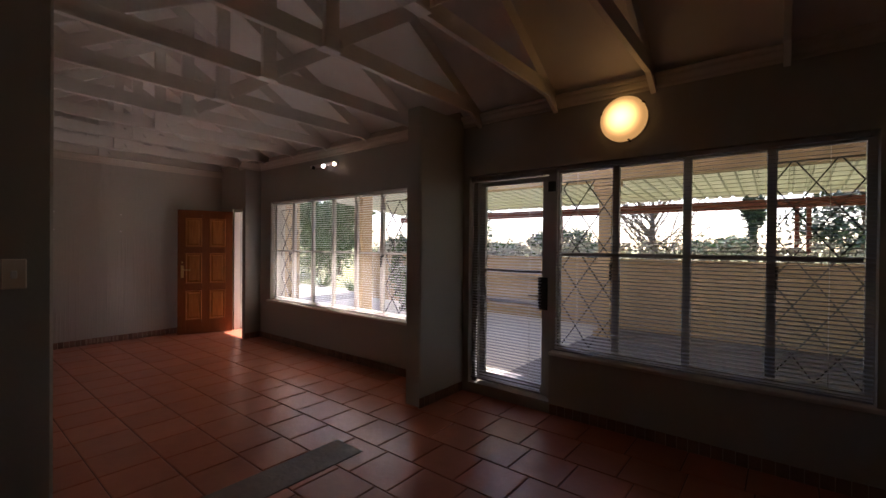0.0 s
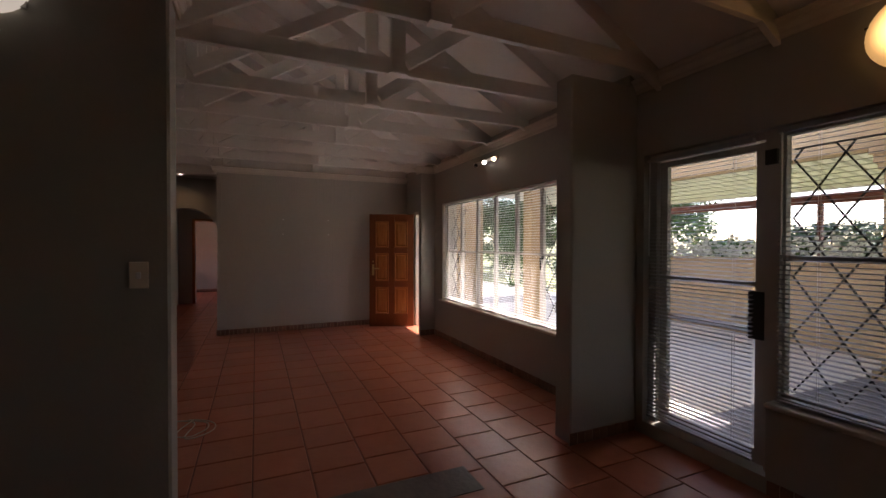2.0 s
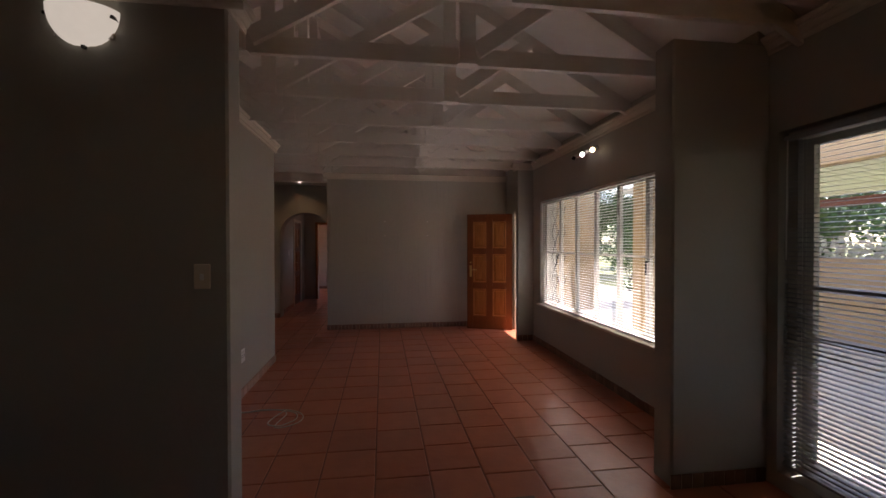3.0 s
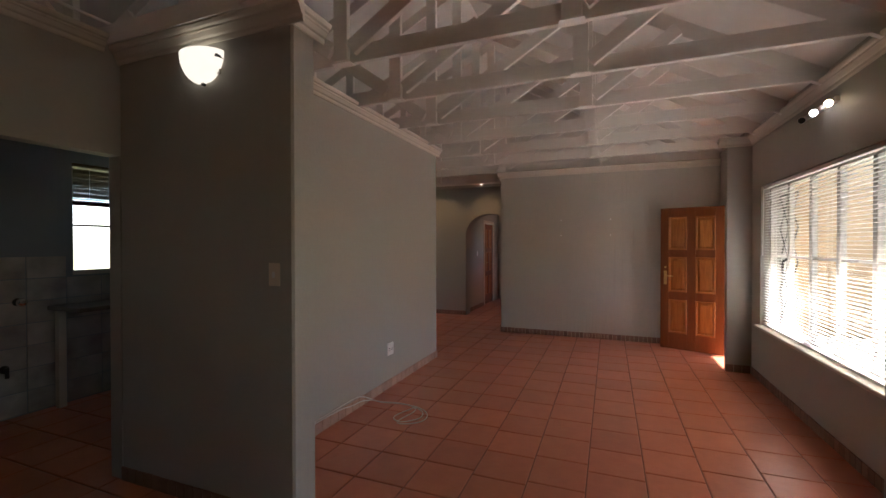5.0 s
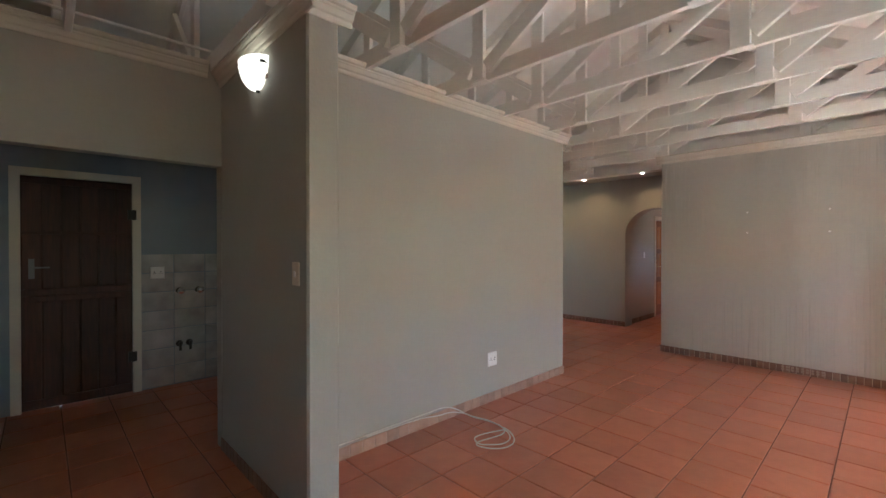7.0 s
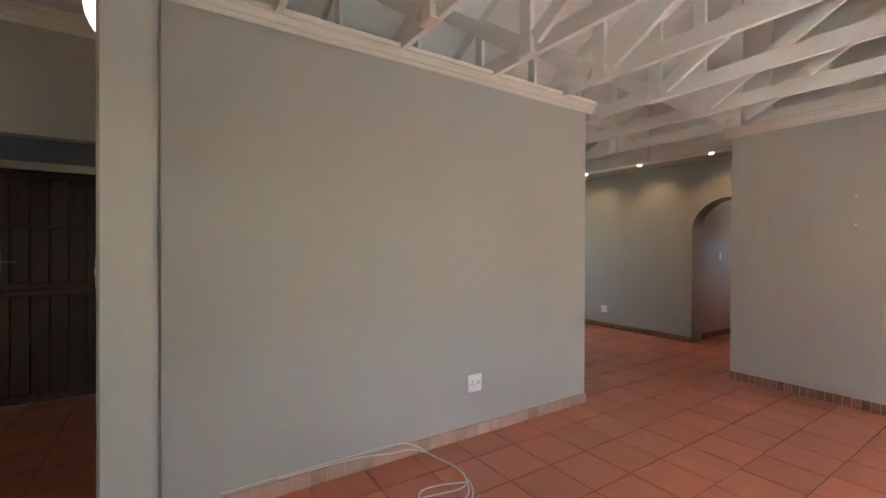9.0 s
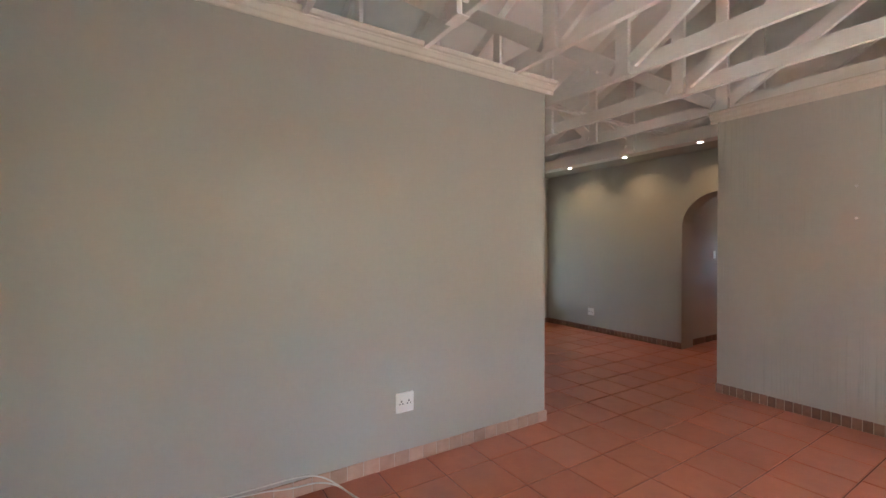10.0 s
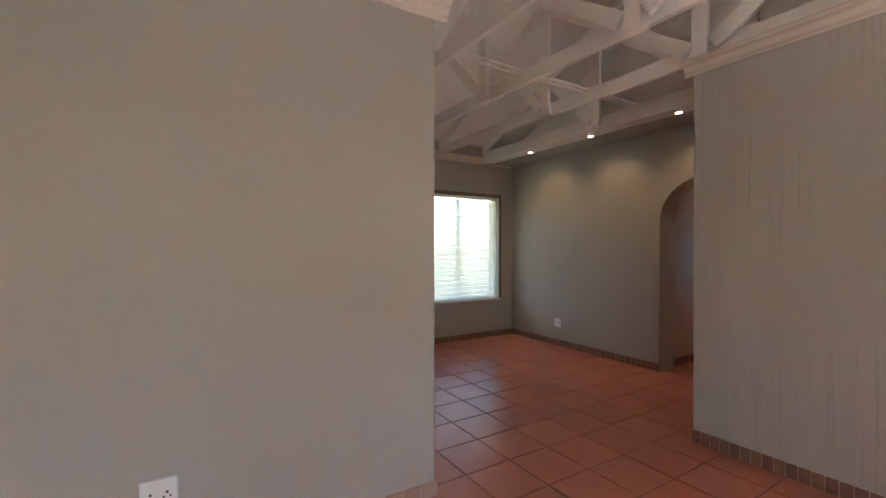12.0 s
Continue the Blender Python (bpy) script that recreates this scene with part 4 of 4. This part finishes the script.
def column(x, y, h=2.63, r=0.105, label="cream rendered veranda column with a moulded capital"):
    t = thing("column", label, "column", (x, y, -0.03), group="veranda columns")
    bm = bmesh.new()
    box(bm, -r, r, -r, r, 0.10, h - 0.25)
    soften(bm, 0.01)
    part("shaft", bm, CREAM, t)
    bm = bmesh.new()
    box(bm, -0.16, 0.16, -0.16, 0.16, 0, 0.10)
    part("base", bm, CREAM, t)
    bm = bmesh.new()
    box(bm, -0.14, 0.14, -0.14, 0.14, h - 0.25, h - 0.18)
    box(bm, -0.17, 0.17, -0.17, 0.17, h - 0.179, h - 0.08)
    box(bm, -0.20, 0.20, -0.20, 0.20, h - 0.079, h)
    part("capital", bm, CREAM, t)


for x in (-6.7, -2.37, 1.9, 6.2, 10.5):
    column(x, 7.36)
column(-5.26, 4.51, 2.645)
bm = bmesh.new()
box(bm, -6.9, 11.0, 7.22, 7.5, 2.60, 3.05)
structure("veranda_beam", bm, CREAM, "cream rendered veranda beam on columns", "beam")
bm = bmesh.new()
box(bm, -9.57, -2.61, 4.39, 4.63, 2.62, 2.91)
structure("porch_beam", bm, CREAM, "cream rendered porch beam on columns", "beam")
bm = bmesh.new()
# runs on east past the view to shade the dining windows
box(bm, -2.6, 11.0, 3.86, 7.6, 3.06, 3.12)
structure("ceiling_veranda", bm, CREAM, "cream veranda ceiling extended out of view for shade", "ceiling")
bm = bmesh.new()
# white board here bounces more daylight into the sitting room
box(bm, -9.57, -2.61, 3.76, 4.9, 2.92, 2.98)
# unseen canopy added to keep direct sun off the front door and floor
box(bm, -9.57, -6.3, 4.901, 5.78, 2.92, 2.98)
structure("ceiling_porch", bm, BOARD, "white porch ceiling with an unseen canopy added against the sun", "ceiling")
bm = bmesh.new()
box(bm, -9.86, -9.58, 3.76, 6.1, -0.15, 3.0)
structure("wall_wing", bm, CREAM, "cream rendered wall of a projecting wing", "wall")


def garden_wall():
    t = thing("garden_wall", "cream rendered garden wall under a flowering hedge", "garden wall", (0, 8.3, -0.15))
    bm = bmesh.new()
    box(bm, -9.3, 11.0, 0, 0.22, 0, 1.36)
    part("wall", bm, CREAM, t)
    bm = bmesh.new()
    box(bm, -9.32, 11.02, -0.03, 0.25, 1.361, 1.42)
    soften(bm, 0.01)
    part("coping", bm, CREAM, t)


garden_wall()


def carport():
    """Corrugated sheet roof on red steel beyond the columns."""
    t = thing("carport", "corrugated sheet carport roof on red-brown steel", "carport", (0, 0, 0))
    bm = bmesh.new()
    # east end reaches far out of view, to darken the patio below
    x0, x1 = -11.4, 11.0
    prof = []
    k = 0
    while x0 + k * 0.25 < x1:
        a = x0 + k * 0.25
        prof += [(a, 0.0), (a + 0.165, 0.0), (a + 0.185, 0.045), (a + 0.23, 0.045)]
        k += 1
    rows = []
    for y, z in ((7.55, 2.95), (11.6, 2.62)):
        for up in (0, 0.004):
            rows.append([bm.verts.new((x, y, z + up + h)) for x, h in prof])
    for a, b in ((rows[0], rows[2]), (rows[1], rows[3])):
        for i in range(len(prof) - 1):
            bm.faces.new((a[i], a[i + 1], b[i + 1], b[i]))
    part("roof_sheet", bm, SHEET, t)
    for y, z, h in ((11.55, 2.55, 0.20),):
        bm = bmesh.new()
        box(bm, x0, x1, y, y + 0.06, z - h, z)
        part("purlin", bm, REDSTEEL, t, "red-brown steel beam")
    for x in (0.17, 0.36, -5.0, 5.8, 10.8):
        bm = bmesh.new()
        box(bm, x - 0.04, x + 0.04, 11.53, 11.62, -0.16, 2.345)
        part("post", bm, REDSTEEL, t, "red-brown steel post")


carport()


def leaves(bm, centre, radii, n, size, rng, lumps=9):
    """Leaf blades scattered in lumps within an ellipsoid, with an uneven outline."""
    hubs = []
    for _ in range(lumps):
        v = Vector((rng.gauss(0, 1), rng.gauss(0, 1), rng.gauss(0, 1))).normalized() * rng.uniform(0.35, 0.85)
        hubs.append((v, rng.uniform(0.25, 0.5)))
    for _ in range(n):
        h, r = hubs[rng.randrange(lumps)]
        v = h + Vector((rng.gauss(0, 1), rng.gauss(0, 1), rng.gauss(0, 1))).normalized() * r * rng.random() ** 0.4
        p = Vector(centre) + Vector((v.x * radii[0], v.y * radii[1], v.z * radii[2]))
        a = Vector((rng.gauss(0, 1), rng.gauss(0, 1), rng.gauss(0, 0.7))).normalized()
        b = a.orthogonal().normalized()
        s = size * rng.uniform(0.6, 1.4)
        bm.faces.new([bm.verts.new(q) for q in (p - a * s, p - b * s * 0.4, p + a * s, p + b * s * 0.4)])


def tree(x, y, h, spread, mat, label, seed, n=3500, size=0.09, bare=False):
    rng = random.Random(seed)
    t = thing("tree", label, "tree", (x, y, -0.16))
    bm = bmesh.new()
    turned(bm, [(0.16 * h / 5, 0), (0.12 * h / 5, h * 0.2), (0.09 * h / 5, h * 0.45), (0.03, h * 0.75)], Matrix(), 10)
    for k in range(26 if bare else 9):
        a = rng.uniform(0, math.tau)
        z = h * rng.uniform(0.18 if bare else 0.35, 0.6)
        p = Vector((0, 0, z))
        r = 0.05 * h / 5
        d = Vector((math.cos(a), math.sin(a), rng.uniform(0.5, 1.3))).normalized()
        for _ in range(4):
            q = p + d * spread * 0.3
            bar(bm, p, q, r, r)
            if bare:
                for _ in range(3):
                    e = (d + Vector((rng.uniform(-1, 1), rng.uniform(-1, 1), rng.uniform(-0.2, 1))) * 0.8).normalized()
                    bar(bm, q, q + e * spread * 0.35, r * 0.4, r * 0.4)
            p, r = q, r * 0.65
            d = (d + Vector((rng.uniform(-1, 1), rng.uniform(-1, 1), rng.uniform(-0.2, 0.6))) * 0.4).normalized()
    part("trunk", bm, BARK, t)
    if not bare:
        bm = bmesh.new()
        leaves(bm, (0, 0, h * 0.68), (spread, spread, h * 0.36), n, size, rng, 16)
        part("crown", bm, mat, t)
    return t


def shrub(x, y, r, h, mat, label, seed, n=1800, size=0.06, name="shrub"):
    rng = random.Random(seed)
    t = thing(name, label, "shrub", (x, y, -0.16))
    bm = bmesh.new()
    for _ in range(7):
        a = rng.uniform(0, math.tau)
        bar(bm, (0, 0, 0), (math.cos(a) * r * 0.6, math.sin(a) * r * 0.6, h * rng.uniform(0.6, 0.9)), 0.025, 0.025)
    part("stems", bm, BARK, t)
    bm = bmesh.new()
    leaves(bm, (0, 0, h * 0.52), (r, r, h * 0.5), n, size, rng, 12)
    part("foliage", bm, mat, t)
    return t


def agave(x, y, s, seed):
    rng = random.Random(seed)
    t = thing("agave", "spiky blue-green agave on the lawn", "plant", (x, y, -0.16))
    bm = bmesh.new()
    for k in range(26):
        a, up = rng.uniform(0, math.tau), rng.uniform(0.3, 1.4)
        d = Vector((math.cos(a), math.sin(a), up)).normalized()
        sd = d.cross(Vector((0, 0, 1))).normalized()
        b0, tip = Vector((0, 0, 0)), d * s
        mid = d * s * 0.4 + Vector((0, 0, -0.03))
        bm.faces.new([bm.verts.new(p) for p in (b0 - sd * 0.03, b0 + sd * 0.03, mid + sd * 0.05, tip, mid - sd * 0.05)])
    part("leaf_rosette", bm, LEAF, t)


def hedge():
    """White-flowering hedge above the garden wall."""
    rng = random.Random(5)
    t = thing("hedge", "clipped green hedge covered in white flowers", "hedge", (0, 8.95, -0.16))
    bm = bmesh.new()
    for k in range(34):
        x = -9.2 + k * 0.47
        leaves(bm, (x, rng.uniform(-0.1, 0.1), 1.05), (0.42, 0.36, rng.uniform(0.60, 0.72)), 520, 0.05, rng, 8)
    part("foliage", bm, LEAF, t)
    bm = bmesh.new()
    for k in range(3600):
        x, y, z = rng.uniform(-9.4, 6.6), rng.uniform(-0.42, 0.2), rng.gauss(1.5, 0.14)
        p = Vector((x, y, z))
        for _ in range(3):
            a = Vector((rng.gauss(0, 1), rng.gauss(0, 1), rng.gauss(0, 1))).normalized() * 0.038
            b = a.orthogonal().normalized() * 0.038
            bm.faces.new([bm.verts.new(q) for q in (p - a, p - b, p + a, p + b)])
    part("flowers", bm, PETAL, t, "small white blossoms")


hedge()
tree(-3.25, 14.5, 4.6, 2.2, None, "bare branching tree beyond the hedge", 3, bare=True)
tree(1.7, 16.5, 4.0, 1.5, DARKLEAF, "leafy dark green tree beyond the carport", 4, 4200, 0.10)
tree(-0.78, 17.0, 4.2, 0.30, DARKLEAF, "slim upright conifer in the distance", 6, 2500, 0.08)
tree(-11.5, 27.0, 2.9, 2.2, DARKLEAF, "broad garden tree in the distance", 8, 3000, 0.12)
tree(-19.0, 14.5, 4.2, 2.4, LEAF, "leafy garden tree over the lawn", 9, 5200, 0.11)
tree(-22.5, 13.0, 4.8, 2.2, LEAF, "leafy garden tree beside the drive", 11, 5200, 0.11)
tree(-21.0, 16.0, 4.4, 2.0, DARKLEAF, "dense dark garden tree", 13, 5000, 0.10)
tree(-26.0, 19.0, 5.0, 3.2, DARKLEAF, "tall leafy garden tree", 10, 5200, 0.13)
tree(-14.5, 19.0, 4.6, 2.4, LEAF, "leafy green garden tree", 12, 5200, 0.11)
for i, (x, y, r, h) in enumerate(((-15.5, 11.5, 1.3, 2.4), (-13.2, 12.2, 1.2, 1.9), (-17.5, 12.0, 1.5, 2.6), (-11.0, 12.6, 1.1, 1.7), (-7.0, 7.2, 0.45, 2.1), (-20.5, 11.0, 1.6, 2.4))):
    shrub(x, y, r, h, (LEAF, DARKLEAF)[i % 2], "leafy green shrub at the lawn edge", 20 + i, 2200 if r > 0.6 else 1100, 0.07)
for i, (x, y, s) in enumerate(((-13.6, 9.6, 0.75), (-12.4, 10.0, 0.6), (-11.6, 9.4, 0.5))):
    agave(x, y, s, 40 + i)
for i in range(16):
    rng = random.Random(60 + i)
    a = -1.9 + i * 0.235
    tree(math.sin(a) * 46 - 4, math.cos(a) * 40 + 6, rng.uniform(3.2, 5) if a < -0.8 else rng.uniform(2.0, 2.8), rng.uniform(2.5, 4), (LEAF, DARKLEAF)[i % 2], "distant leafy tree line beyond the garden", 80 + i, 1300, 0.32)


# ---- skirting and floor tiles ----
def skirting(name, along, face, side, a0, a1, label="brown tile skirting along the wall", mat=None, pitch=0.072):
    s = thing(name, label, "skirting", kind="structure")
    n = max(1, round((a1 - a0) / pitch))
    w = (a1 - a0) / n
    bm = bmesh.new()
    q = (0.0, side * 0.010)
    if along == "x":
        box(bm, -w / 2 + 0.0025, w / 2 - 0.0025, min(q), max(q), 0, 0.088)
    else:
        box(bm, min(q), max(q), -w / 2 + 0.0025, w / 2 - 0.0025, 0, 0.088)
    soften(bm, 0.002)
    ob = part("tile", bm, mat or SKIRT, s)
    for k in range(n):
        c = a0 + (k + 0.5) * w
        at = (c, face, random.uniform(0, 0.002)) if along == "x" else (face, c, random.uniform(0, 0.002))
        if k == 0:
            ob.location = at
        else:
            piece("tile", ob.data, s, at)
    bm = bmesh.new()
    q = (face, face + side * 0.006)
    if along == "x":
        box(bm, a0, a1, min(q), max(q), -0.002, 0.084)
    else:
        box(bm, min(q), max(q), a0, a1, -0.002, 0.084)
    part("bedding", bm, PALEGROUT, s)


skirting("baseboard_1", "x", YS, 1, XS - 0.01, -2.64, "pale pinkish tile skirting along the wall", PALESKIRT, 0.105)
skirting("baseboard_12", "y", XS, -1, YL + 0.01, YS + 0.01, "pale pinkish tile skirting round the wall end", PALESKIRT, 0.105)
skirting("baseboard_13", "x", 0.21, -1, XF - 0.10, XF)
skirting("baseboard_2", "y", XF, 1, 0.20, 3.44, pitch=0.062)
skirting("baseboard_3", "x", YA, -1, -6.56, -2.79)
skirting("baseboard_4", "y", XL, 1, YL + 0.01, -0.912)
skirting("baseboard_5", "x", YL, 1, XL + 0.01, XS - 0.02)
skirting("baseboard_6", "y", -2.60, 1, 2.91, 3.57)
skirting("baseboard_7", "y", -6.577, 1, 3.24, 3.49)
skirting("baseboard_8", "y", -2.45, 1, YH, 0.414)
skirting("baseboard_9", "y", -15.1, 1, -1.53, 1.85)
skirting("baseboard_10", "x", -0.96, 1, -10.83, -9.62)
skirting("baseboard_11", "x", YB, -1, -1.64, XE)


def floor_tiles():
    """Square terracotta tiles laid on a grid; those along the walk are single pieces."""
    P, G = 0.353, 0.008
    bm = bmesh.new()
    h = P / 2 - G / 2
    lo = [bm.verts.new((x * h, y * h, -0.006)) for x, y in ((-1, -1), (1, -1), (1, 1), (-1, 1))]
    e = h - 0.005
    mid = [bm.verts.new((x * h, y * h, -0.003)) for x, y in ((-1, -1), (1, -1), (1, 1), (-1, 1))]
    hi = [bm.verts.new((x * e, y * e, 0.0)) for x, y in ((-1, -1), (1, -1), (1, 1), (-1, 1))]
    for a, b in ((lo, mid), (mid, hi)):
        for i in range(4):
            bm.faces.new((a[i], a[(i + 1) % 4], b[(i + 1) % 4], b[i]))
    bm.faces.new(hi)
    one = link("floor_tile", bm, TILE)
    mesh = one.data
    bpy.data.objects.remove(one)
    verts, faces = [], []
    base = [v.co.copy() for v in mesh.vertices]
    polys = [tuple(p.vertices) for p in mesh.polygons]
    count = 0
    for i in range(-30, 24):
        for j in range(-10, 12):
            x, y = -5.145 + (i + 0.5) * P, -0.293 + (j + 0.5) * P
            x += (0.0, 0.09, -0.03, 0.16, 0.05)[j % 5] if y > 1.1 else 0.0
            if not (-15.1 < x < XE and YL - 0.1 < y < 3.75):
                continue
            if -7.9 < x < -1.0 and -0.3 < y < 3.4 and count < 300:
                t = piece("floor_tile", mesh, floor, (x, y, random.uniform(-0.0006, 0.0006)))
                t.rotation_euler = (random.uniform(-0.002, 0.002), random.uniform(-0.002, 0.002), 0)
                count += 1
            else:
                k = len(verts)
                verts += [(v.x + x, v.y + y, v.z) for v in base]
                faces += [tuple(q + k for q in p) for p in polys]
    me = bpy.data.meshes.new("far_tiles")
    me.from_pydata(verts, [], faces)
    me.materials.append(TILE)
    ob = new("far_tiles", me)
    ob.parent = floor
    tagged(ob, "terracotta tiles farther off", kind="stuff")


floor_tiles()
